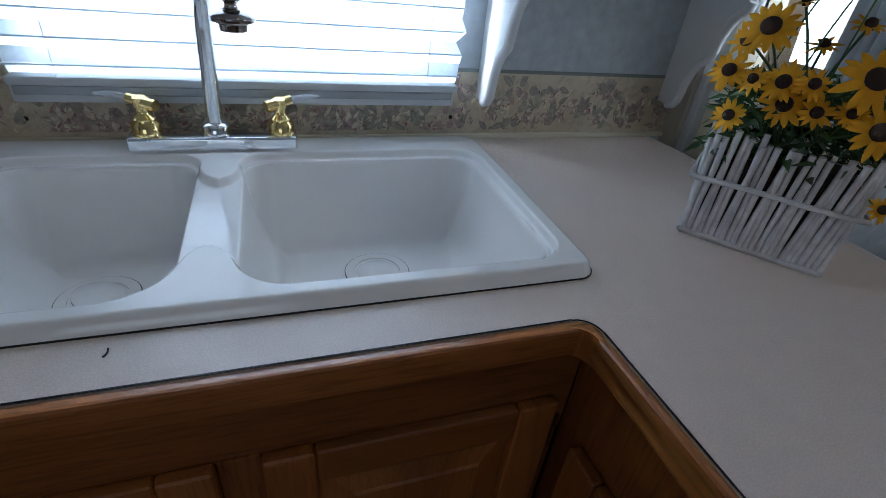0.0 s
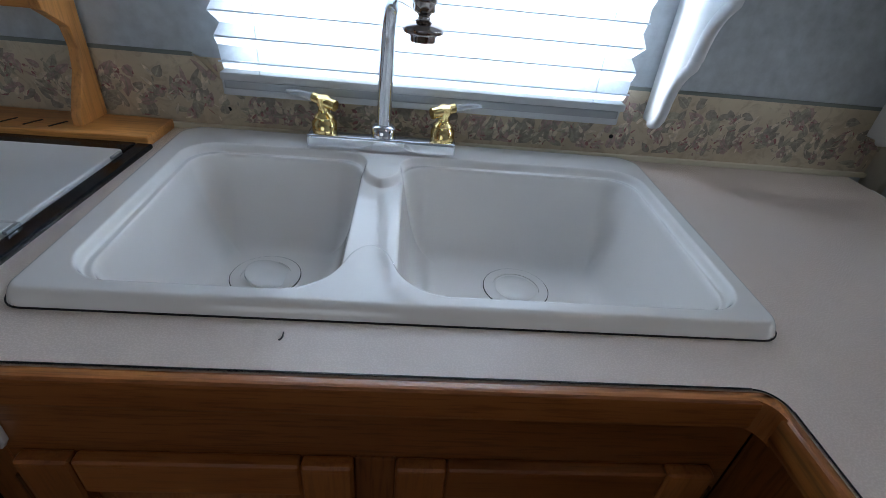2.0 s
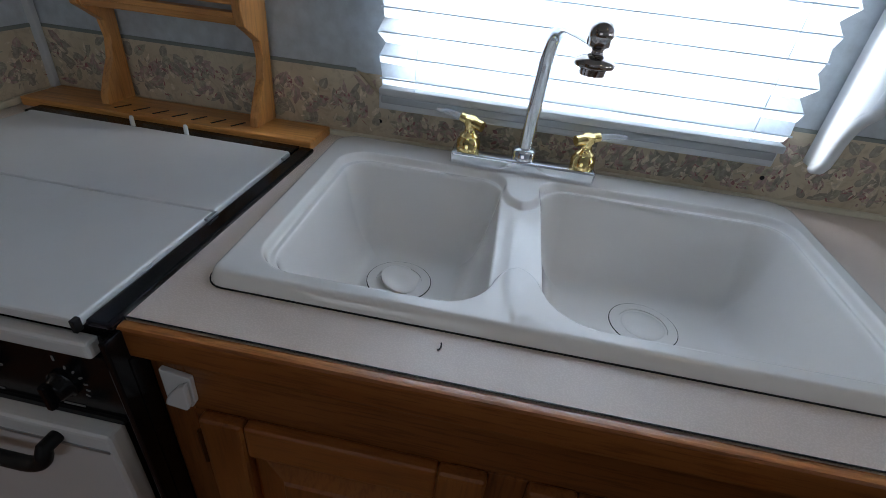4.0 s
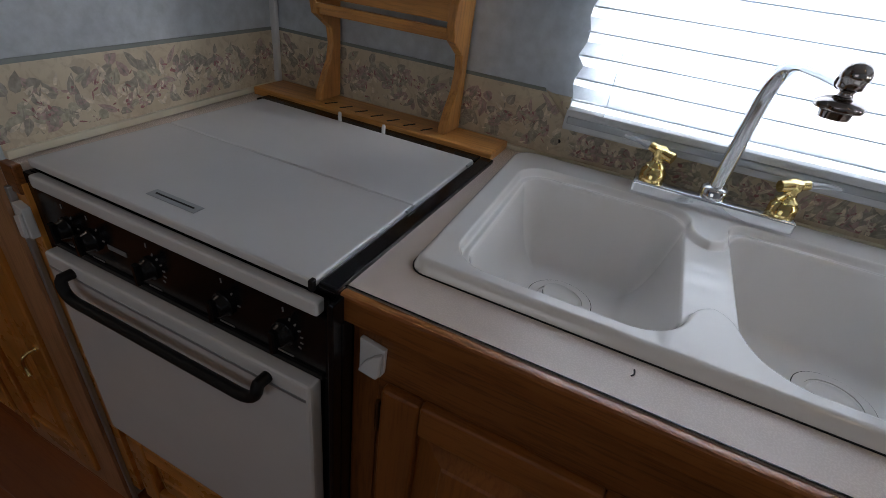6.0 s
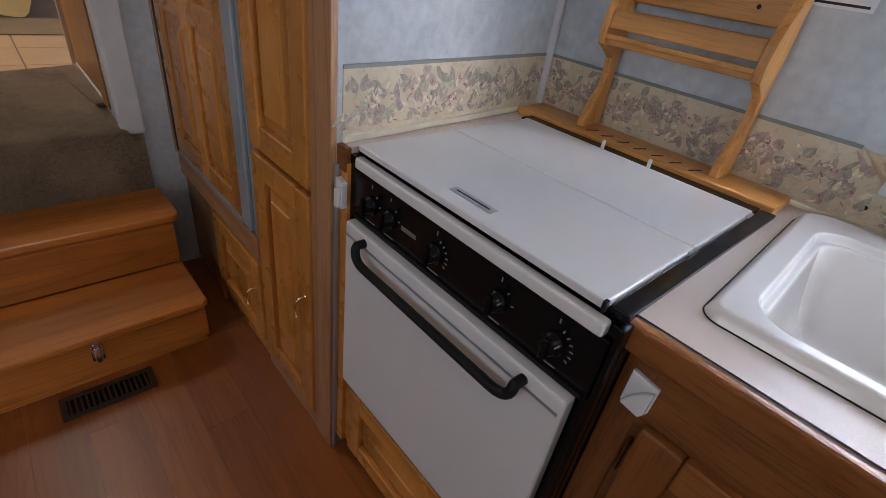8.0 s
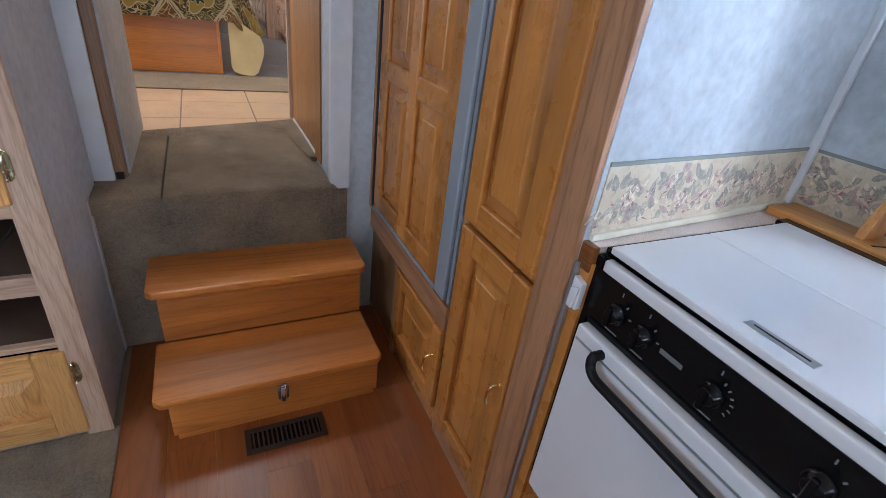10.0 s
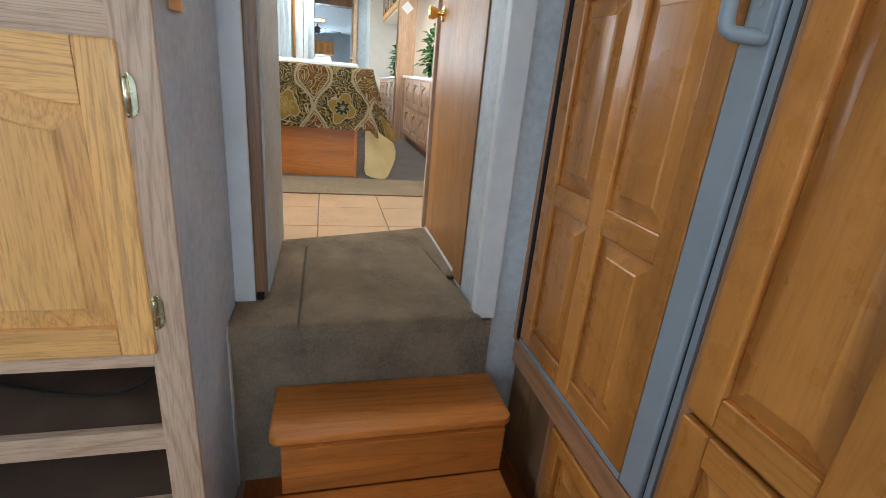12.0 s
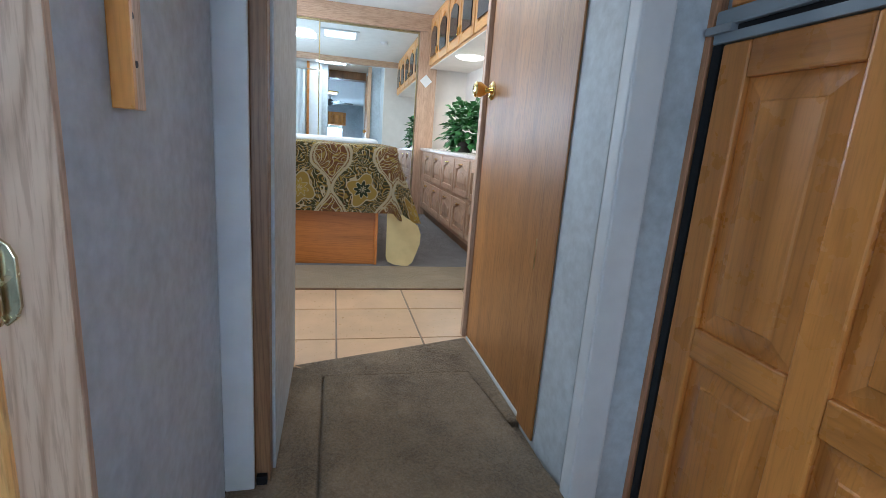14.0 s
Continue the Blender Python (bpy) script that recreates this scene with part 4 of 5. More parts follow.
for i, x in enumerate((-0.72, -0.505)):
    nt_ = thing("notice", (x, 1.098, 1.225), "white printed notice with a black border on the wall", "notice", "notices on the wall")
    part("sheet", box(x - 0.085, x + 0.105, 1.0972, 1.0985, 1.225, 1.38), PAPER, nt_)
    part("border", box(x - 0.078, x + 0.098, 1.0962, 1.0971, 1.230, 1.234), MATTB, nt_)
    for k in range(9):
        part("line", box(x - 0.066, x + 0.05 + 0.03 * ((k * 7) % 3) / 2, 1.0962, 1.0971, 1.244 + k * 0.014, 1.2465 + k * 0.014), GREYM, nt_)

# ---- scalloped shelf sides right of the window ----
def scallop(x0, name):
    pts = [(1.0975, 0.986), (1.072, 0.985), (1.057, 0.990), (1.049, 1.000)]
    y, z = 1.046, 1.016
    for k in range(2):
        pts += [(v.x, v.y) for v in bezier((y, z, 0), (y - 0.004, z + 0.060, 0), (y - 0.045, z + 0.085, 0), 6)]
        y, z = y - 0.050, z + 0.098
        pts.append((y + 0.002, z))
    pts += [(y - 0.012, 1.2998), (1.0975, 1.2998)]
    t = thing(name, (x0, 1.09, 0.99), "white scalloped shelf side fixed to the wall", "shelf bracket", "scalloped brackets")
    board = part("board", prism(pts, "x", x0, x0 + 0.019, 0.003), PAINTW, t)
    bead = [(x0 + 0.0095, p[0], p[1]) for p in pts[1:-2]]
    part("rounded_edge", tube(bead, 0.0105, 12), PAINTW, board, "rounded white edge bead", True)
    return t


scallop(0.518, "shelf_bracket")
scallop(0.985, "shelf_bracket")
# out of view: low, deep box that keeps light off the wall between the brackets
us = thing("overhead_cupboard", (0.75, 0.98, 1.30), "unseen white overhead cupboard, sized to shade the wall and counter", "cupboard")
part("box", box(0.50, 1.03, 0.50, 1.0995, 1.30, 2.2, 0.004), PAINTW, us)

# east side beyond the counter
ew = thing("window_2", (1.07, 0.85, 1.12), "bright side window with a white frame and rail", "window", kind="structure")
eb = bmesh.new()
for b4 in ((0.68, 0.70, 1.07, 1.97), (0.985, 1.005, 1.07, 1.97), (0.70, 0.985, 1.07, 1.09), (0.70, 0.985, 1.95, 1.97)):
    box(1.058, 1.08, b4[0], b4[1], b4[2], b4[3], 0.003, 1, eb)
part("window_frame", eb, TRIM, ew)
p2 = part("pane", box(1.105, 1.11, 0.70, 0.985, 1.09, 1.95), GLASS, ew)
p2.visible_shadow = False
structure("trim_east_post", box(1.044, 1.07, 1.028, 1.0515, 0, CZ, 0.003), TRIM, "white upright trim beside the side window", "trim")
structure("trim_east_rail", box(1.060, 1.07, 0.67, 1.0275, 1.010, 1.030, 0.003), TRIM, "white rail under the side window", "trim")
ch = thing("armchair", (1.38, 0.33, 0.0), "dark green upholstered armchair behind the counter", "chair")
GREENC = carpet("cloth_dark_green", (0.012, 0.016, 0.011), (0.03, 0.036, 0.026))
part("seat", box(1.08, 1.58, 0.10, 0.62, 0.06, 0.42, 0.06, 3), GREENC, ch, "", True)
part("backrest", box(1.42, 1.59, 0.08, 0.66, 0.42, 0.84, 0.05, 3), GREENC, ch, "", True)
cu = thing("curtain", (1.045, 0.73, 1.0), "pale blue-grey curtain beside the side window", "curtain")
cbm = bmesh.new()
pr = None
for k in range(41):
    yy, xx = 0.665 + 0.13 * k / 40, 1.045 + 0.008 * math.sin(k * 1.1)
    row = [cbm.verts.new((xx, yy, 1.02)), cbm.verts.new((xx + 0.004, yy, 2.1))]
    if pr:
        cbm.faces.new((pr[0], row[0], row[1], pr[1]))
    pr = row
part("cloth", cbm, CURT, cu, "", True)

# ---- basket of yellow daisies on the counter ----
BA, BS, BN = Vector((0.716, 0.664, 0.9005)), Vector((0.626, -0.780, 0.0)), Vector((-0.780, -0.626, 0.0))


def at_basket(s, d, h):
    """s along the front, d out towards the kitchen, h above the counter."""
    return BA + BS * s + BN * d + Vector((0, 0, h))


bk = thing("flower_basket", at_basket(0.09, -0.05, 0), "whitewashed twig basket filled with yellow daisies on the counter", "flower basket")
rnd = random.Random(11)
BW, BD, BH = 0.182, 0.105, 0.172


def twig(p, q, r, wob):
    m1 = p.lerp(q, 0.35) + Vector((rnd.uniform(-wob, wob), rnd.uniform(-wob, wob), 0))
    m2 = p.lerp(q, 0.7) + Vector((rnd.uniform(-wob, wob), rnd.uniform(-wob, wob), 0))
    part("stick", tube([p, m1, m2, q], r, 9, r * 0.9), STICK, bk, "", True)


for i in range(24):
    s = BW * i / 23
    lean = (i / 23 - 0.5) * 0.012 + rnd.uniform(-0.002, 0.010)
    twig(at_basket(s, 0.002, 0.0), at_basket(s + lean, 0.016 + rnd.uniform(-0.004, 0.005), BH + rnd.uniform(-0.014, 0.006)), rnd.uniform(0.0043, 0.0050), 0.0010)
for i in range(0, 27, 2):
    s = BW * i / 26
    twig(at_basket(s, -BD, 0.0), at_basket(s + (i / 26 - 0.5) * 0.02, -BD - 0.014, BH + rnd.uniform(-0.01, 0.01)), 0.005, 0.002)
for i in range(1, 13):
    for s, o in ((0.0, -0.012), (BW, 0.014)):
        d = -BD * i / 13
        twig(at_basket(s, d, 0.0), at_basket(s + o, d + rnd.uniform(-0.006, 0.006), BH + rnd.uniform(-0.012, 0.008)), 0.005, 0.002)
for h, g, r in ((0.005, 0.004, 0.0046), (0.096, 0.0165, 0.0040)):
    loop = [at_basket(-g, g, h), at_basket(BW + g, g, h), at_basket(BW + g, -BD - g, h), at_basket(-g, -BD - g, h), at_basket(-g, g, h)]
    pts = []
    for a, b in zip(loop, loop[1:]):
        pts += [a.lerp(b, k / 8) + Vector((0, 0, rnd.uniform(-0.0012, 0.0012))) for k in range(8)]
    part("band", tube(pts + [loop[0]], r, 8), STICK, bk, "", True)
inner = bmesh.new()
q = [inner.verts.new(at_basket(s, d, h)) for h in (0.004, 0.13) for s, d in ((0.006, -0.006), (BW - 0.006, -0.006), (BW - 0.006, -BD + 0.006), (0.006, -BD + 0.006))]
for f in ((0, 1, 5, 4), (1, 2, 6, 5), (2, 3, 7, 6), (3, 0, 4, 7), (4, 5, 6, 7), (3, 2, 1, 0)):
    inner.faces.new([q[k] for k in f])
part("liner", inner, SOIL, bk)


def daisy(c, face, r, n):
    """A yellow daisy at c that looks along face: petals in two rings, a dark domed centre, a stem."""
    f = face.normalized()
    u = f.orthogonal().normalized()
    v = f.cross(u)
    bm = bmesh.new()
    for i in range(n):
        a = 2 * math.pi * i / n + rnd.uniform(-0.12, 0.12)
        L, w = r * rnd.uniform(0.68, 0.90), r * 0.125 * rnd.uniform(0.8, 1.15)
        cup = rnd.uniform(-0.02, 0.30) + (0.12 if i % 2 else 0)
        dr = u * math.cos(a) + v * math.sin(a)
        sd = f.cross(dr)
        pts = []
        for t, ww in ((0.16, 0.6), (0.45, 1.0), (0.80, 0.80), (1.0, 0.15)):
            mid_ = c + dr * L * t + f * (cup * L * t * t - 0.25 * L * t ** 3)
            pts.append((bm.verts.new(mid_ - sd * w * ww), bm.verts.new(mid_ + f * w * 0.25), bm.verts.new(mid_ + sd * w * ww)))
        for p0, p1 in zip(pts, pts[1:]):
            bm.faces.new((p0[0], p0[1], p1[1], p1[0]))
            bm.faces.new((p0[1], p0[2], p1[2], p1[1]))
    fl_ = part("flower", bm, PETAL, bk, "yellow daisy flower", True)
    M = Matrix.Translation(c) @ f.to_track_quat("Z", "Y").to_matrix().to_4x4()
    part("centre", lathe([(0.25 * r, -0.004), (0.27 * r, 0.003), (0.20 * r, 0.007), (0.05 * r, 0.009)], 16, M), SEED, fl_, "dark brown flower centre", True)
    foot = at_basket(BW * 0.5 + rnd.uniform(-0.05, 0.05), -BD * 0.5 + rnd.uniform(-0.02, 0.02), 0.11)
    part("stem", tube(bezier(foot, foot.lerp(c, 0.5) + Vector((0, 0, 0.03)), c - f * 0.006, 5), 0.0018, 5), LEAF, fl_)


HEADS = ((0.005, 0.298, 0.042), (-0.020, 0.242, 0.033), (0.0, 0.190, 0.028), (0.053, 0.215, 0.036), (0.042, 0.241, 0.033), (0.072, 0.245, 0.026), (0.088, 0.214, 0.028), (-0.014, 0.279, 0.027), (0.010, 0.238, 0.024), (0.126, 0.261, 0.050), (0.154, 0.208, 0.042), (0.197, 0.122, 0.022), (0.123, 0.219, 0.024))
for s, h, r in HEADS:
    daisy(at_basket(s, 0.03 + rnd.uniform(-0.012, 0.012), h), BN * 0.9 + BS * ((s - 0.09) * 4 + rnd.uniform(-0.3, 0.3)) + Vector((0, 0, rnd.uniform(0.1, 0.7))), r, rnd.choice((12, 13, 15)))
for s, d, h, r in ((0.069, -0.05, 0.281, 0.026), (0.104, -0.05, 0.310, 0.026), (0.030, -0.05, 0.326, 0.020), (0.15, -0.09, 0.24, 0.030)):
    daisy(at_basket(s, d, h), Vector((rnd.uniform(-0.6, 0.2), rnd.uniform(-0.5, 0.3), 1.0)), r, 12)
gm = bmesh.new()
for k in range(900):
    p = at_basket(rnd.uniform(-0.015, BW + 0.03), rnd.uniform(-BD - 0.02, 0.02), rnd.uniform(0.13, 0.235))
    d = Vector((rnd.uniform(-1, 1), rnd.uniform(-1, 1), rnd.uniform(-0.2, 1))).normalized()
    sd = d.orthogonal().normalized()
    L, w = rnd.uniform(0.018, 0.042), rnd.uniform(0.0025, 0.006)
    vv = [gm.verts.new(x) for x in (p, p + d * L * 0.5 + sd * w, p + d * L + Vector((0, 0, -0.006)), p + d * L * 0.5 - sd * w)]
    gm.faces.new((vv[0], vv[1], vv[2]))
    gm.faces.new((vv[0], vv[2], vv[3]))
tagged(part("greenery", gm, LEAF, bk, "fine dark green leaves"), kind="stuff")
for k in range(5):
    c = at_basket(0.02 + 0.035 * k, -0.03, 0.20)
    part("grass_stem", tube(bezier(c, c + Vector((0, 0, 0.1)), c + Vector((rnd.uniform(0, 0.06), rnd.uniform(-0.04, 0.02), 0.22)), 5), 0.0012, 5), LEAF, bk)

# ---- pantry ----
pa = thing("pantry_cabinet", (-1.16, 0.75, 0.0), "tall golden oak pantry with two framed doors", "cabinet")
part("body", box(-1.345, -1.035, 0.463, 1.09, 0.06, CZ - 0.002), OAK["z"], pa)
part("post", box(-1.038, -0.958, 0.449, 0.4625, 0.0, CZ - 0.003, 0.002), POST["z"], pa, "pinkish oak face post")
part("stile_left", box(-1.348, -1.328, 0.452, 0.4625, 0.0, CZ - 0.003, 0.002), POST["z"], pa)
part("toe", box(-1.3275, -1.0385, 0.452, 0.4625, 0.0, 0.062, 0.002), POST["x"], pa)
d1 = frame_door(pa, "-y", (-1.330, 0.4615, 0.768), 0.293, 1.36, OAK, 1, (), 0.062, 0.0, t=0.022)
hook_handle(d1, -1.075, 0.4395, 1.350, BRASS, 1.15)
d2 = frame_door(pa, "-y", (-1.330, 0.4615, 0.070), 0.293, 0.682, OAK, 1, (), 0.062, 0.0, t=0.022)
hook_handle(d2, -1.056, 0.4395, 0.462, BRASS, 1.1)

# ---- refrigerator and the cupboard below it ----
fr = thing("refrigerator", (-1.69, 0.75, 0.47), "absorption refrigerator with oak door panels in grey trim", "refrigerator")
part("body", box(-2.045, -1.350, 0.462, 1.09, 0.478, 2.12), GREYM, fr)
part("gasket", box(-2.035, -1.352, 0.456, 0.462, 0.488, 1.548), MATTB, fr)
fd = part("door_trim", box(-1.4325, -1.372, 0.438, 0.456, 0.490, 1.545, 0.006, 3), GREYM, fr, "grey door edge")
part("door_trim_left", box(-2.030, -2.008, 0.438, 0.456, 0.490, 1.545, 0.003), MATTB, fr)
part("door_trim_bottom", box(-2.007, -1.434, 0.438, 0.456, 0.488, 0.504, 0.003), GREYM, fr)
part("door_trim_top", box(-2.030, -1.452, 0.436, 0.456, 1.545, 1.563, 0.003), GREYM, fr)
part("gap", box(-2.035, -1.352, 0.444, 0.462, 1.563, 1.574), MATTB, fr)
part("freezer_trim", box(-2.030, -1.366, 0.434, 0.460, 1.574, 1.602, 0.005, 2), GREYM, fr)
part("top_hinge", box(-2.045, -1.985, 0.428, 0.460, 1.562, 1.576, 0.002), STEEL, fr)
frame_door(fr, "-y", (-2.006, 0.456, 0.505), 0.572, 1.038, OAK, 2, (0.475,), 0.062, 0.0, "door", 0.018)
frame_door(fr, "-y", (-2.006, 0.456, 1.603), 0.572, 0.50, OAK, 2, (), 0.062, 0.0, "freezer_door", 0.018)
hm = part("door_handle", moved(tube([(-1.385, 0.437, 1.350), (-1.392, 0.412, 1.350), (-1.402, 0.398, 1.352), (-1.410, 0.392, 1.358), (-1.414, 0.390, 1.372), (-1.416, 0.389, 1.42), (-1.416, 0.389, 1.50), (-1.412, 0.394, 1.525), (-1.400, 0.412, 1.535), (-1.390, 0.437, 1.538)], 0.0115, 14), Matrix.Translation((0, 0, 0.020))), GREYM, fr, "moulded grey loop handle", True)
part("handle_mount", box(-1.412, -1.376, 0.424, 0.4378, 1.365, 1.538, 0.004, 3), GREYM, fr)
part("handle_cap", box(-1.408, -1.380, 0.4205, 0.4238, 1.44, 1.536, 0.002), STEEL, fr)
part("handle_screw", lathe([(0.006, 0), (0.006, 0.002)], 14, side_matrix("-y", -1.394, 0.424, 1.415)), STEEL, fr)
part("frame_right", box(-1.3655, -1.3505, 0.4475, 0.4555, 0.488, 2.11, 0.001), GREYM, fr)
part("post_left", box(-2.052, -2.0365, 0.436, 0.4615, 0.4795, CZ - 0.003, 0.002), POST["z"], fr)

fc = thing("fridge_base_cabinet", (-1.70, 0.75, 0.0), "low oak cupboard under the refrigerator", "cabinet")
part("body", box(-2.05, -1.350, 0.462, 1.09, 0.0, 0.476), OAK["x"], fc)
part("rail", box(-2.05, -1.350, 0.444, 0.4615, 0.395, 0.478, 0.002), POST["x"], fc)
# dark oak stands in for the shade on this end panel
part("recess", box(-2.04, -1.755, 0.455, 0.4615, 0.03, 0.395), DARKW, fc, "end panel, shade put in as dark oak")
part("stile", box(-1.755, -1.725, 0.446, 0.4615, 0.0, 0.3945, 0.002), POST["z"], fc)
d3 = frame_door(fc, "-y", (-1.723, 0.4605, 0.085), 0.365, 0.300, OAK, 1, (), 0.052, t=0.022)
hook_handle(d3, -1.385, 0.4385, 0.27, BRASS, 1.1)
oc = thing("overhead_cabinet", (-1.7, 0.8, 2.12), "plain oak panel above the refrigerator", "cabinet")
part("panel", box(-2.05, -1.350, 0.452, 1.09, 2.122, CZ - 0.002), OAK["x"], oc)

# ---- steps and upper landing ----
st = thing("step_box", (-1.80, 0.02, 0.0), "two-step orange oak step box with a chrome latch", "steps")
part("lower_body", box(-2.035, -1.552, -0.280, 0.330, 0.022, 0.1535, 0.002), STEP["y"], st)
part("plinth", box(-2.030, -1.557, -0.270, 0.322, 0.0, 0.022), STEP["y"], st)


def tread(x_back, x_front, y0, y1, z0, z1):
    c = 0.018
    return prism([(x_back, y0), (x_front - c, y0), (x_front, y0 + c), (x_front, y1 - c), (x_front - c, y1), (x_back, y1)], "z", z0, z1, 0.007)


lt = part("lower_tread", tread(-1.792, -1.528, -0.314, 0.338, 0.154, 0.180), STEP["y"], st)
part("upper_body", box(-2.035, -1.793, -0.290, 0.334, 0.180, 0.3285, 0.002), STEP["y"], st)
part("upper_tread", tread(-2.036, -1.806, -0.322, 0.360, 0.329, 0.355), STEP["y"], st)
la = part("latch", box(-1.5515, -1.542, 0.010, 0.042, 0.080, 0.135, 0.003), CHROME, st, "chrome toggle latch")
part("latch_bar", tube([(-1.540, 0.026, 0.082), (-1.534, 0.026, 0.108), (-1.540, 0.026, 0.130)], 0.009, 10), CHROME, la, "", True)
part("latch_loop", tube([(-1.540, 0.018, 0.122), (-1.536, 0.018, 0.146), (-1.534, 0.026, 0.149), (-1.536, 0.034, 0.146), (-1.540, 0.034, 0.122)], 0.0016, 8), CHROME, la)
part("latch_catch", box(-1.5275, -1.522, 0.016, 0.036, 0.158, 0.166, 0.001), CHROME, la)

vn = thing("floor_vent", (-1.478, 0.021, 0.0), "dark brown metal floor vent beside the steps", "vent")
vb = bmesh.new()
for b4 in ((-1.524, -1.432, -0.096, -0.080), (-1.524, -1.432, 0.122, 0.138), (-1.524, -1.508, -0.080, 0.122), (-1.448, -1.432, -0.080, 0.122)):
    box(*b4, 0.0, 0.006, 0.001, 1, vb)
part("frame", vb, VENTM, vn)
part("backing", box(-1.508, -1.448, -0.080, 0.122, -0.002, 0.0008), BLACK, vn)
for i in range(15):
    y = -0.073 + i * 0.0134
    part("slat", moved(box(-0.030, 0.030, -0.0028, 0.0028, -0.0006, 0.0006), Matrix.Translation((-1.478, y, 0.004)) @ Matrix.Rotation(radians(35), 4, "X")), VENTM, vn)

structure("landing_base", box(-2.95, -2.036, -0.445, 0.345, 0.0, UP - 0.02), CARPET, "carpeted riser of the raised landing", "steps")


def carpet_piece(name, pts, z1, label, roll=0.014):
    bm = prism(pts, "z", z1 - 0.05, z1)
    bmesh.ops.bevel(bm, geom=[e for e in bm.edges if all(v.co.z > z1 - 0.01 for v in e.verts)], offset=roll, segments=4, profile=0.6, affect="EDGES")
    return structure(name, bm, CARPET, label, "carpet")


carpet_piece("landing_carpet_hatch", [(-2.662, -0.2508), (-2.004, -0.2508), (-2.004, 0.305), (-2.655, 0.232)], UP + 0.010, "taupe carpet on the landing hatch with a cut seam", 0.024)
carpet_piece("landing_carpet_side", [(-2.80, -0.446), (-2.016, -0.446), (-2.016, -0.2535), (-2.70, -0.2535)], UP, "taupe carpet strip on the landing")
carpet_piece("landing_carpet_back", [(-2.755, -0.36), (-2.664, -0.256), (-2.657, 0.232), (-2.36, 0.268), (-2.36, 0.33), (-2.955, 0.30)], UP, "taupe carpet edge before the tiles")
structure("riser_edge", box(-2.040, -2.012, -0.4465, -0.4405, 0.0, 0.575, 0.001), TRIM, "thin white edge strip beside the carpeted riser", "trim")

# ---- hall walls, doors ----
structure("wall_hall_left", box(-2.17, -1.661, -0.4995, -0.445, 0, CZ), WALLP, "blue-grey wallpapered hall wall", "wall")
structure("trim_hall_left", box(-2.184, -2.1705, -0.4455, -0.386, UP, CZ, 0.003), TRIM, "white corner moulding at the hall", "trim")
structure("wall_hall_right_end", box(-2.10, -2.052, 0.300, 0.47, 0, CZ), WALLP, "blue-grey wallpapered wall end beside the refrigerator", "wall")
structure("trim_hall_right", box(-2.072, -2.030, 0.282, 0.352, UP - 0.01, CZ, 0.006), TRIM, "white rounded corner moulding at the hall", "trim")
structure("wall_hall_right", box(-2.36, -2.066, 0.300, 0.36, 0, CZ), WALLP, "blue-grey wallpapered hall wall", "wall")
structure("wall_behind_door", box(-2.96, -2.36, 0.352, 0.40, UP - 0.1, CZ), WALLP, "blue-grey wallpapered wall behind the open door", "wall")
structure("trim_door_foot", box(-2.935, -2.372, 0.298, 0.3515, UP, UP + 0.012, 0.003), TRIM, "white threshold strip under the open door", "trim")
structure("jamb_left", box(-2.236, -2.196, -0.446, -0.356, UP - 0.002, CZ - 0.10, 0.003), DARKW, "dark oak edge of the sliding hall door", "door")
ft = structure("jamb_left_glide", box(-2.195, -2.182, -0.384, -0.362, UP, UP + 0.022, 0.002), MATTB, "small black door glide at the floor", "trim")
structure("wall_hall_inner_left", box(-2.80, -2.2365, -0.446, -0.350, UP - 0.002, CZ), WALLP, "pale wallpapered inner hall wall", "wall")
structure("lintel_hall", box(-2.30, -2.05, -0.446, 0.352, 2.42, CZ - 0.001), DARKW, "dark oak header over the hall opening", "beam")
structure("casing_hall_right", box(-2.3655, -2.262, 0.2935, 0.2995, UP, 2.42, 0.002), DOORW, "brown oak casing at the hinge side of the hall door", "door frame")
structure("jamb_bath_right", box(-2.985, -2.955, 0.288, 0.345, UP, CZ, 0.003), PALE["z"], "pale oak door jamb", "door frame")

dr2 = thing("hall_door", (-2.65, 0.315, UP + 0.014), "open brown oak veneer door folded against the hall wall", "door")
slab = part("slab", moved(box(0, 0.565, 0, 0.034, UP + 0.014, 2.47, 0.002), Matrix.Translation((-2.372, 0.301, 0)) @ Matrix.Rotation(radians(180), 4, "Z") @ Matrix.Translation((0, -0.034, 0))), DOORW, dr2)
KM = side_matrix("-y", -2.885, 0.301, 1.525)
kn = part("knob", moved(lathe([(0.010, 0.0), (0.010, 0.020), (0.018, 0.030), (0.026, 0.046), (0.026, 0.062), (0.018, 0.068)], 26), KM), BRASS, dr2, "brass door knob", True)
part("rose", moved(lathe([(0.032, 0), (0.032, 0.003), (0.022, 0.010), (0.012, 0.012)], 26), KM), BRASS, kn, "", True)
for z in (1.02, 2.2):
    part("hinge", box(-2.379, -2.366, 0.2965, 0.3045, z, z + 0.085, 0.002), AGED, dr2)

# ---- cabinet on the other side of the hall ----
lc = thing("entertainment_cabinet", (-1.9, -0.75, 0.0), "limed oak wall cabinet with an arched door and open shelves", "cabinet")
fx0, fx1 = -1.682, -1.660
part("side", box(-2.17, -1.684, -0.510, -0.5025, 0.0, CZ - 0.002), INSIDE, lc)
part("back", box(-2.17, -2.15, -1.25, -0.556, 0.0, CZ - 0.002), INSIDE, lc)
part("stile", box(fx1 + 0.0005, fx1 + 0.012, -0.502, -0.438, 0.0, CZ - 0.003, 0.002), PALE["z"], lc)
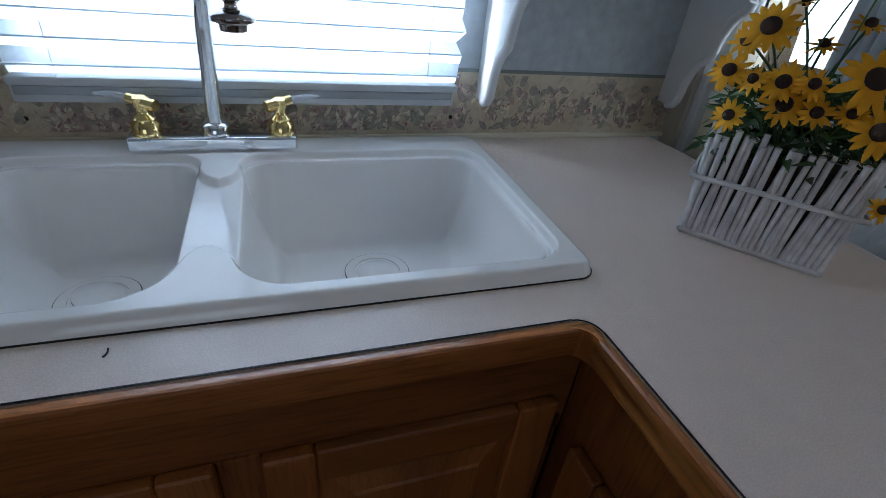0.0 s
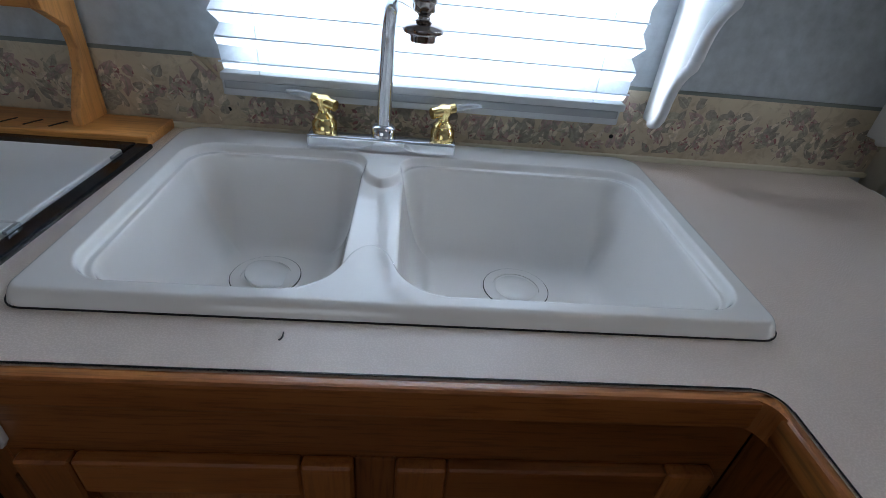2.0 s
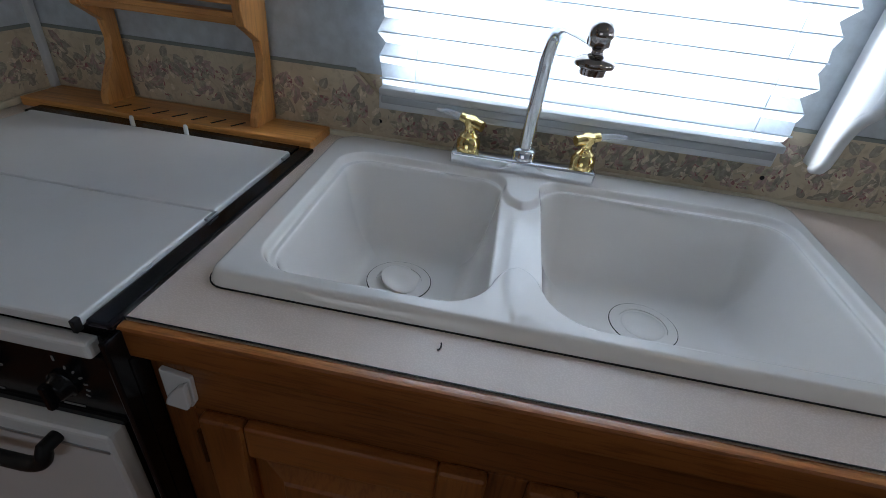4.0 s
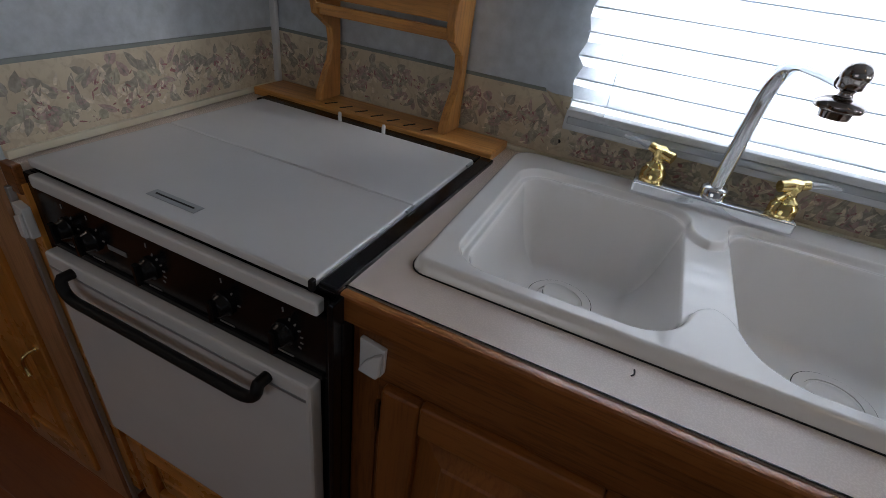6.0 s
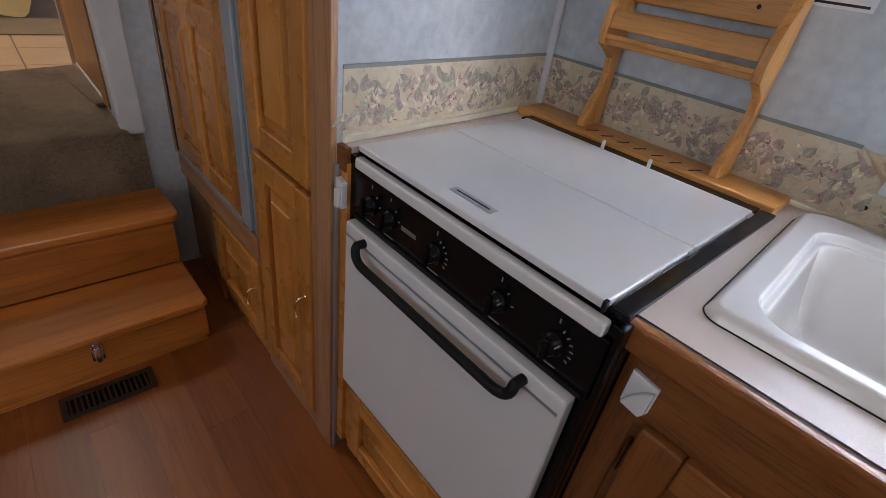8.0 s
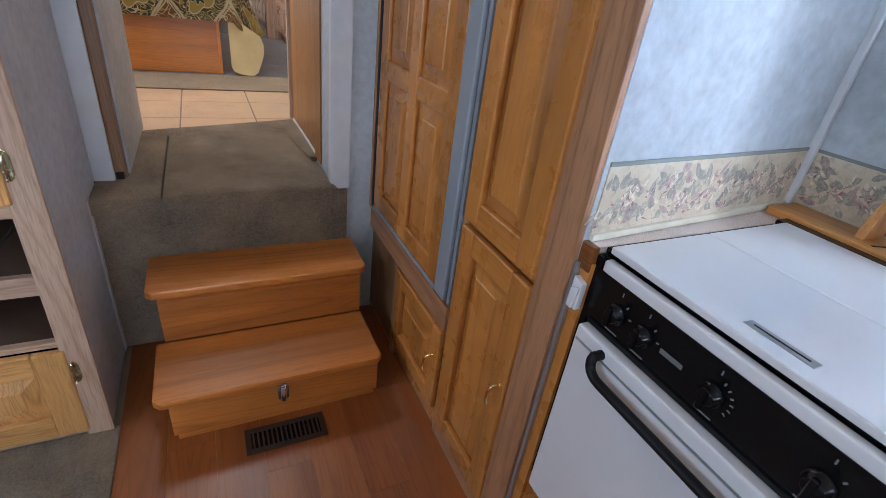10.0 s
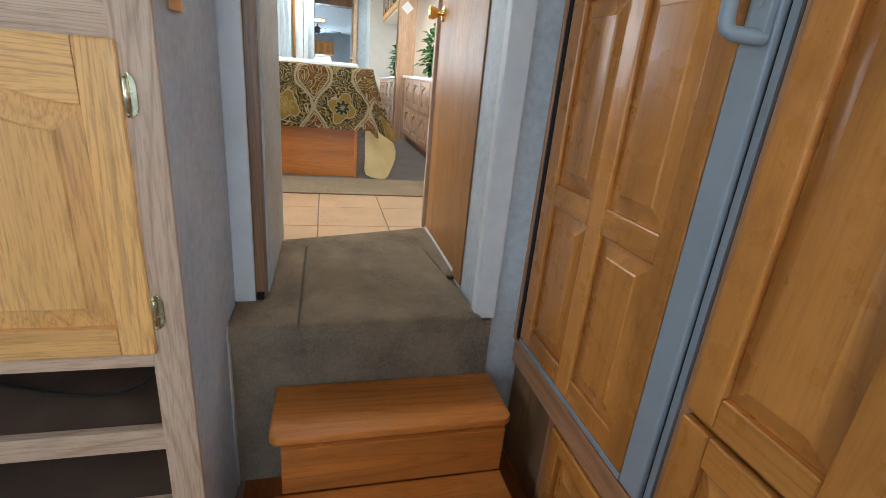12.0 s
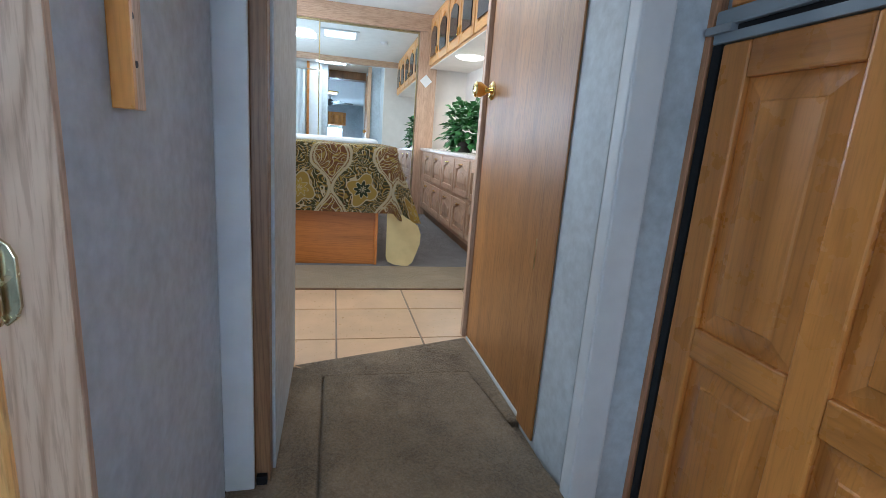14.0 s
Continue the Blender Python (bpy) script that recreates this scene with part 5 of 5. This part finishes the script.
part("stile_far", box(fx0, fx1, -1.25, -1.06, 0.0, CZ - 0.003, 0.002), PALE["z"], lc)
for z0, z1 in ((0.0, 0.045), (0.322, 0.340), (0.484, 0.537), (0.690, 0.745), (1.262, 1.345), (1.80, 1.88)):
    part("rail", box(fx0, fx1 - 0.001, -1.06, -0.502, z0, z1, 0.002), PALE["y"], lc)
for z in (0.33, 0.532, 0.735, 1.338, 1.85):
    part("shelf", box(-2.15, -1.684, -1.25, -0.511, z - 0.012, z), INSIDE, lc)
ld = frame_door(lc, "+x", (-1.662, -1.052, 0.728), 0.560, 0.560, HONEY, 1, (), 0.060, 0.042, "door", 0.022)
lowd = frame_door(lc, "+x", (-1.662, -1.052, 0.030), 0.560, 0.290, HONEY, 1, (), 0.07, 0.0, "door", 0.022)
HINGE = plain("hinge_antique", (0.62, 0.58, 0.40), 0.25, 1.0, 0.25, 60)
for dd, zz in ((ld, 0.818), (ld, 1.205), (lowd, 0.245)):
    h = part("hinge", moved(lathe([(0.003, -0.026), (0.0042, -0.024), (0.0042, 0.024), (0.003, 0.026)], 14), Matrix.Translation((-1.6405, -0.4850, zz))), HINGE, dd, "antique brass butt hinge", True)
    part("leaf", prism([(-0.482, zz - 0.036), (-0.475, zz - 0.030), (-0.471, zz - 0.020), (-0.471, zz + 0.020), (-0.475, zz + 0.030), (-0.482, zz + 0.036), (-0.488, zz + 0.030), (-0.488, zz - 0.030)], "x", -1.6478, -1.6440, 0.001), HINGE, h)
    for s in (-1, 1):
        part("tip", lathe([(0.002, -0.004), (0.004, 0), (0.002, 0.004)], 12, Matrix.Translation((-1.6405, -0.4850, zz + s * 0.030))), HINGE, h, "", True)
cab = thing("cable", (-1.9, -0.7, 0.54), "black cable trailing in the open shelf", "cable")
part("wire", tube(bezier((-1.70, -0.52, 0.66), (-1.75, -0.60, 0.50), (-1.90, -1.0, 0.545), 14), 0.003, 8), MATTB, cab, "", True)

mw = thing("microwave_oven", (-1.9, -0.82, 1.338), "black microwave oven with a silver strip in the cabinet", "microwave")
part("case", box(-2.12, -1.70, -1.10, -0.575, 1.3385, 1.70, 0.006), BLACK, mw)
part("strip", box(-1.70, -1.694, -1.09, -0.58, 1.372, 1.384, 0.002), STEEL, mw, "silver strip")
part("door_glass", box(-1.70, -1.6945, -1.07, -0.70, 1.40, 1.68, 0.004), SMOKE, mw)
pl = thing("plate", (-1.69, -0.62, 1.352), "grey-blue dish lying at the shelf edge", "dish")
part("dish", lathe([(0.02, 1.3455), (0.035, 1.348), (0.05, 1.358), (0.048, 1.3605), (0.033, 1.351), (0.0, 1.349)], 26, Matrix.Translation((-1.672, -0.60, 0)) @ Matrix.Translation((0, 0, 0))), STEEL, pl, "", True)
cl = thing("cloth", (-1.675, -0.72, 1.345), "beige folded cloth over the shelf edge", "cloth")
part("fold", prism([(-1.690, -0.76), (-1.655, -0.72), (-1.652, -0.66), (-1.690, -0.64)], "z", 1.3455, 1.3495, 0.001), CREAM, cl)

ks = thing("key_strip", (-1.785, -0.44, 1.345), "narrow oak strip with screw holes hanging on the wall", "key rack")
part("strip", box(-1.818, -1.772, -0.4445, -0.432, 1.345, 1.86, 0.002), PALE["z"], ks)
part("strip_edge", box(-1.772, -1.764, -0.4445, -0.424, 1.345, 1.86, 0.001), OAK["z"], ks)
for k in range(5):
    part("screw", lathe([(0.0035, 0), (0.0035, 0.0012)], 10, side_matrix("+y", -1.795 + 0.004 * (k % 2), -0.432, 1.39 + 0.045 * k)), MATTB, ks)

# ---- bathroom and bedroom ----
structure("bath_subfloor", box(-3.575, -2.70, -1.75, 1.1, UP - 0.10, UP - 0.012), GROUT, "grout bed under the bathroom tiles", "floor")
structure("bed_floor_edge", box(-3.585, -3.573, -1.75, 0.45, UP - 0.05, UP + 0.003), DARKW, "dark edge strip between carpet and tiles", "trim")
structure("bedroom_carpet", box(-4.02, -3.585, -1.75, 0.75, UP - 0.05, UP + 0.004), CARPETB, "beige carpet before the bed", "carpet")
structure("bedroom_carpet_side", box(-6.3, -4.02, -1.75, 1.1, UP - 0.05, UP + 0.002), CARPETG, "grey carpet beside the bed", "carpet")
wall_with_hole("wall_bedroom_left", "y", -1.85, -1.75, -6.3, -2.8, UP - 0.1, CZ, [(-5.2, -4.2, 1.45, 2.05)], WALLP, "bedroom wall with a side window")
structure("wall_bedroom_right", box(-6.3, -2.96, 1.10, 1.20, UP - 0.1, CZ), NICHE, "pale panelled bedroom wall", "wall")
structure("wall_bath_right", box(-3.50, -2.96, 0.50, 0.56, UP - 0.1, CZ), WALLP, "bathroom side wall", "wall")
structure("wall_bath_corner", box(-2.958, -2.90, 0.4005, 0.56, UP - 0.1, CZ), WALLP, "short wallpapered return in the bathroom", "wall")
structure("wall_closet_end", box(-3.56, -3.501, 0.50, 1.0995, UP - 0.1, CZ - 0.001), NICHE, "pale panelled end wall beside the bathroom", "wall")
structure("wall_bath_front", box(-2.86, -2.80, -1.75, -0.4465, UP - 0.1, CZ), TRIM, "white shower wall", "wall")
structure("wall_bed_back", box(-6.40, -6.26, -1.85, 1.2, UP - 0.1, CZ), NICHE, "pale bedroom end wall", "wall")
structure("beam_bedroom", box(-6.26, -6.17, -1.75, 0.72, 2.392, CZ - 0.001), PALE["y"], "pale oak beam over the mirror doors", "beam")
structure("beam_bath", box(-3.62, -3.54, -1.75, 0.70, 2.47, CZ - 0.001), PALE["y"], "pale oak header before the bathroom", "beam")
structure("panel_mirror_side", box(-6.26, -6.18, 0.575, 0.76, UP, 2.392), PALE["z"], "pale oak filler beside the mirror", "trim")
for i, (y0, y1, x) in enumerate(((-1.70, -0.385, -6.20), (-0.41, 0.570, -6.225))):
    md = thing("mirror_door", (x, (y0 + y1) / 2, UP), "sliding mirror wardrobe door in a thin brass frame", "mirror", "mirror doors")
    part("glass", moved(box(-0.003, 0.003, y0 + 0.008, y1 - 0.008, -0.90, 0.90), Matrix.Translation((x - 0.003, 0, (UP + 2.405) / 2)) @ Matrix.Rotation(radians(-0.8), 4, "Y")), MIRROR, md)
    mf = bmesh.new()
    for b4 in ((y0, y0 + 0.009, UP + 0.012, 2.39), (y1 - 0.009, y1, UP + 0.012, 2.39), (y0 + 0.009, y1 - 0.009, UP + 0.012, UP + 0.03), (y0 + 0.009, y1 - 0.009, 2.376, 2.39)):
        box(x - 0.010, x + 0.006, b4[0], b4[1], b4[2], b4[3], 0.001, 1, mf)
    part("frame", mf, AGED, md)

bed = thing("bed", (-5.0, -0.65, UP), "made bed with a wooden platform base", "bed")
part("base", box(-6.0, -4.065, -1.40, 0.028, UP + 0.004, 0.955, 0.003), STEP["y"], bed, "plain reddish wooden platform")
part("base_edge", box(-4.068, -4.050, 0.016, 0.034, UP + 0.004, 0.955, 0.002), STEP["z"], bed)
part("mattress", box(-6.05, -4.06, -1.50, 0.10, 0.96, 1.275, 0.05, 4), SHEET, bed, "", True)
part("pillow_top", box(-6.04, -4.9, -1.49, 0.09, 1.27, 1.325, 0.03, 3), SHEET, bed, "white quilted cover", True)

bl = thing("bedspread", (-4.3, -0.6, 1.28), "gold, brown and cream medallion-pattern bedspread with yellow lining", "bedspread")
bb = bmesh.new()


def drape_row(v):
    """A line across the bed, v along it: over the top, round the foot edge and down the front."""
    row = []
    for k in range(61):
        y = -1.52 + 1.64 * k / 60
        ruff = 0.006 * math.sin(y * 23 + 1) + 0.004 * math.sin(y * 57)
        if v < 0:
            row.append((-4.045 + v, y, 1.288 + 0.004 * math.sin(y * 14)))
        else:
            round_ = min(1, v / 0.06)
            x = -4.045 + 0.028 * math.sin(round_ * math.pi / 2) + ruff * round_
            row.append((x, y, 1.288 - 0.03 * (1 - math.cos(round_ * math.pi / 2)) - max(0, v - 0.03)))
    return row


vs = [-0.9, -0.6, -0.3, -0.1, -0.03, 0, 0.012, 0.024, 0.036, 0.048, 0.06] + [0.06 + 0.325 * i / 16 for i in range(1, 17)]
rows = []
for v in vs:
    rows.append([bb.verts.new(p) for p in drape_row(v)])
for a, b in zip(rows, rows[1:]):
    for k in range(60):
        bb.faces.new((a[k], a[k + 1], b[k + 1], b[k]))
# corner and side fall
side_rows = []
for v, a in zip(vs, rows):
    if v < 0:
        continue
    line = [a[-1]]
    base = a[-1].co
    drop = max(0, v - 0.03)
    for k in range(1, 13):
        s = k / 12
        out = 0.02 + 0.42 * drop * s
        line.append(bb.verts.new((base.x - 0.16 * s * s + 0.022 * math.sin(s * 5) * drop * 3, 0.12 + out * s + 0.05 * s * drop * 2, base.z - 0.30 * drop * s * (1.2 - 0.4 * s))))
    side_rows.append(line)
for a, b in zip(side_rows, side_rows[1:]):
    for k in range(12):
        bb.faces.new((a[k], a[k + 1], b[k + 1], b[k]))
bmesh.ops.solidify(bb, geom=bb.faces[:], thickness=-0.006)
part("cover", bb, BLANKET, bl, "", True)
fl = bmesh.new()
outline = [(0.085, 0.93), (0.088, 0.75), (0.086, 0.640), (0.098, 0.608), (0.135, 0.592), (0.185, 0.584), (0.225, 0.585), (0.250, 0.605), (0.275, 0.655), (0.297, 0.720), (0.298, 0.775), (0.278, 0.83), (0.20, 0.88), (0.14, 0.92)]
ctr = fl.verts.new((-4.045, 0.16, 0.75))
ring = [fl.verts.new((-4.060 + 0.03 * math.sin(9 * y) + 0.02 * (z < 0.65), y, z)) for y, z in outline]
for i in range(len(ring)):
    fl.faces.new((ctr, ring[i], ring[(i + 1) % len(ring)]))
bmesh.ops.subdivide_edges(fl, edges=fl.edges[:], cuts=2, use_grid_fill=True)
bmesh.ops.solidify(fl, geom=fl.faces[:], thickness=0.006)
part("lining_corner", fl, LINING, bl, "yellow lining turned outwards at the corner", True)

# dresser under the overhead cupboards
ds = thing("bedroom_dresser", (-5.0, 0.88, UP), "pale oak built-in dresser with arched drawer fronts", "dresser")
part("body", box(-6.18, -3.9, 0.668, 1.10, UP + 0.09, 1.245), PALE["x"], ds)
part("kick", box(-6.18, -3.9, 0.72, 1.10, UP + 0.002, UP + 0.09), DARKW, ds)
part("top", box(-6.18, -3.9, 0.640, 1.10, 1.245, 1.272, 0.004), LAM, ds, "cream top")
for i in range(5):
    x0 = -5.98 + i * 0.42
    for z0 in (0.695, 0.975):
        d = frame_door(ds, "-y", (x0, 0.668, z0), 0.395, 0.255, PALE, 1, (), 0.045, 0.028, "drawer", 0.018)
        part("pull", tube(bezier((x0 + 0.165, 0.648, z0 + 0.222), (x0 + 0.197, 0.612, z0 + 0.213), (x0 + 0.230, 0.648, z0 + 0.222), 8), 0.004, 8), BRASS, d, "brass pull", True)

oh = thing("bedroom_overhead_cabinet", (-5.0, 0.88, 2.05), "oak overhead cupboards with arched dark glass doors", "cabinet")
part("body", box(-6.18, -3.7, 0.690, 1.10, 2.060, CZ - 0.002), HONEY["x"], oh)
part("underside", box(-6.18, -3.7, 0.692, 1.098, 2.052, 2.0595), NICHE, oh, "off-white underside")
for i in range(6):
    x0 = -6.15 + i * 0.40
    d = frame_door(oh, "-y", (x0, 0.690, 2.075), 0.375, 0.43, HONEY, 1, (), 0.058, 0.05, "door", 0.02)
    arch = [(x0 + 0.070, 2.145), (x0 + 0.305, 2.145), (x0 + 0.305, 2.36)] + [(x0 + 0.305 - 0.235 * k / 8, 2.36 + 0.045 * math.sin(math.pi * k / 8)) for k in range(1, 8)] + [(x0 + 0.070, 2.36)]
    part("pane", prism(arch, "y", 0.664, 0.672), SMOKE, d, "dark glass pane")
    part("pull", box(x0 + (0.345 if i % 2 == 0 else 0.016), x0 + (0.357 if i % 2 == 0 else 0.028), 0.656, 0.670, 2.14, 2.20, 0.003), BRASS, d)
cl_ = thing("under_cabinet_lamp", (-5.30, 0.86, 2.03), "round white lamp under the overhead cupboards, lit", "lamp")
part("diffuser", lathe([(0.12, 2.054), (0.12, 2.048), (0.09, 2.035), (0.0, 2.031)], 28, Matrix.Translation((-5.30, 0.86, 0))), LAMPG, cl_, "", True)
tp = thing("wall_tag", (-6.178, 0.67, 1.93), "small white diamond-shaped wall tag", "wall tag")
part("plate", moved(box(-0.045, 0.045, -0.045, 0.045, 0, 0.004, 0.001, 1), side_matrix("+x", -6.1795, 0.655, 1.93) @ Matrix.Rotation(radians(45), 4, "Z")), PAPER, tp)


def leafy(name, x, y, z, r, h, count, seed, label):
    rnd = random.Random(seed)
    t = thing(name, (x, y, z), label, "plant")
    part("pot", lathe([(0.055, z), (0.075, z + 0.10), (0.079, z + 0.105), (0.070, z + 0.105), (0.065, z + 0.09)], 22, Matrix.Translation((x, y, 0))), SOIL, t, "dark pot", True)
    bm = bmesh.new()
    for i in range(count):
        a, e = rnd.uniform(0, 6.283), rnd.uniform(-0.3, 1.2)
        d = Vector((math.cos(a) * math.cos(e), math.sin(a) * math.cos(e), math.sin(e)))
        p = Vector((x, y, z + 0.11)) + Vector((d.x * r, d.y * r, max(-0.09, d.z * h))) * rnd.uniform(0.35, 1.0)
        L, W = rnd.uniform(0.06, 0.11), rnd.uniform(0.022, 0.038)
        s = d.cross(Vector((0, 0, 1)) + Vector((rnd.uniform(-.5, .5), rnd.uniform(-.5, .5), 0))).normalized()
        droop = Vector((0, 0, -0.35 * L))
        v = [bm.verts.new(q) for q in (p, p + d * L * 0.45 + s * W, p + d * L + droop, p + d * L * 0.45 - s * W, p + d * L * 0.5 - droop * 0.2)]
        for tri in ((0, 1, 4), (1, 2, 4), (2, 3, 4), (3, 0, 4)):
            bm.faces.new([v[q] for q in tri])
    tagged(part("foliage", bm, LEAFB, t), kind="stuff")
    return t


leafy("potted_plant", -5.15, 0.84, 1.272, 0.18, 0.32, 420, 4, "leafy green potted plant on the dresser")

# bathroom corner, seen in the mirror
structure("bath_post", box(-2.90, -2.865, -0.68, -0.64, UP, CZ, 0.003), OAK["z"], "golden oak post at the shower", "trim")
scu = thing("shower_curtain", (-2.98, -0.85, 1.0), "pale blue shower curtain hanging in folds", "curtain")
cbm = bmesh.new()
pr = None
for k in range(51):
    yy, xx = -1.25 + 0.55 * k / 50, -3.0 + 0.02 * math.sin(k * 0.9)
    row = [cbm.verts.new((xx, yy, UP + 0.15)), cbm.verts.new((xx + 0.004, yy, 2.40))]
    if pr:
        cbm.faces.new((pr[0], row[0], row[1], pr[1]))
    pr = row
part("cloth", cbm, CURT, scu, "", True)
part("rod", tube([(-3.0, -1.75, 2.41), (-3.0, -0.44, 2.41)], 0.009, 10), CHROME, scu)
blp = thing("ceiling_lamp", (-4.96, -0.61, 2.52), "round white ceiling lamp in the bedroom, lit", "lamp")
part("dome", lathe([(0.11, 2.549), (0.11, 2.54), (0.08, 2.522), (0.0, 2.515)], 28, Matrix.Translation((-4.96, -0.61, 0))), LAMPG, blp, "", True)

rv = thing("roof_vent", (-5.05, -0.19, 2.53), "square roof vent with a daylit translucent cover", "roof vent")
vf = bmesh.new()
for b4 in ((-5.27, -4.83, -0.41, -0.37), (-5.27, -4.83, -0.01, 0.03), (-5.27, -5.23, -0.37, -0.01), (-4.87, -4.83, -0.37, -0.01)):
    box(*b4, 2.532, 2.5495, 0.003, 1, vf)
part("frame", vf, PAINTW, rv)
part("cover", box(-5.229, -4.871, -0.369, -0.011, 2.540, 2.549), LAMPG, rv, "daylit translucent cover")
dt = thing("smoke_detector", (-4.87, 0.35, 2.54), "small white round detector on the ceiling", "detector")
part("case", lathe([(0.045, 2.5495), (0.045, 2.53), (0.035, 2.52), (0.0, 2.518)], 24, Matrix.Translation((-4.87, 0.35, 0))), PAINTW, dt, "", True)

# living room fan and far cupboards, seen in the mirror
cf = thing("ceiling_fan", (2.1, -0.36, 2.32), "dark ceiling fan at rest in the living room", "fan")
part("rod", tube([(2.1, -0.36, CZ), (2.1, -0.36, 2.47)], 0.014, 10), FANM, cf)
part("hub", lathe([(0.02, 2.31), (0.07, 2.33), (0.09, 2.38), (0.09, 2.44), (0.05, 2.48), (0.02, 2.49)], 24, Matrix.Translation((2.1, -0.36, 0))), FANM, cf, "", True)
for k in range(5):
    M = Matrix.Translation((2.1, -0.36, 2.395)) @ Matrix.Rotation(radians(72 * k + 12), 4, "Z") @ Matrix.Rotation(radians(10), 4, "X")
    part("blade_iron", moved(box(0.08, 0.16, -0.012, 0.012, -0.010, -0.0045, 0.002, 1), M), FANM, cf)
    part("blade", moved(box(0.12, 0.60, -0.060, 0.060, -0.004, 0.004, 0.002, 1), M), FANM, cf)
lcab = thing("living_overhead_cabinet", (4.0, -0.6, 1.95), "oak overhead cupboards on the rear wall", "cabinet")
part("body", box(3.95, 4.195, -1.6, 0.1, 1.92, 2.3), OAK["y"], lcab)
for k in range(4):
    frame_door(lcab, "-x", (3.95, 0.08 - 0.42 * k, 1.94), 0.38, 0.34, OAK, 1, (), 0.055, 0.04)

ll = thing("living_ceiling_lamp", (0.95, -0.30, 2.52), "round warm ceiling lamp in the living room, lit", "lamp")
WARM = plain("lamp_diffuser_warm", (0.85, 0.7, 0.5), 0.4, spread=0.02)
wp = WARM.node_tree.nodes["Principled BSDF"]
wp.inputs["Emission Color"].default_value, wp.inputs["Emission Strength"].default_value = (1, 0.62, 0.25, 1), 2.0
part("rim", lathe([(0.15, 2.5495), (0.15, 2.535), (0.14, 2.530), (0.135, 2.5495)], 28, Matrix.Translation((0.95, -0.30, 0))), BRASS, ll, "", True)
part("dome", lathe([(0.134, 2.545), (0.132, 2.532), (0.09, 2.515), (0.0, 2.510)], 28, Matrix.Translation((0.95, -0.30, 0))), WARM, ll, "", True)

# ---- floor pieces ----
pf = structure("floor", box(-2.05, 1.62, -0.425, 0.60, -0.012, -0.004), GROUT, "reddish-brown wood plank floor", "floor")
PW = 0.125
for r in range(8):
    y0 = -0.425 + r * PW
    x = -2.05 - (0.37 * r) % 0.9
    while x < 1.6:
        x0, x1 = max(-2.05, x), min(1.6, x + 0.9)
        if x1 - x0 > 0.02:
            part("plank", box(x0 + 0.0003, x1 - 0.0003, y0 + 0.0003, y0 + PW - 0.0003, -0.010, 0.0), PLANK, pf)
        x += 0.9
tf = structure("floor_bath", box(-3.573, -2.72, -1.74, 0.50, UP - 0.012, UP - 0.006), GROUT, "tan ceramic tile floor with light grout", "floor")
for i in range(-2, 2):
    for j in range(-5, 3):
        x0, y0 = -3.288 + 0.329 * i, -0.210 + 0.331 * j
        a, b, c, d = max(x0, -3.572), min(x0 + 0.329, -2.725), y0, min(y0 + 0.331, 0.498)
        if b - a > 0.03 and d - c > 0.03:
            part("tile", box(a + 0.003, b - 0.003, c + 0.003, d - 0.003, UP - 0.010, UP - 0.001, 0.0015, 1), TILE, tf)
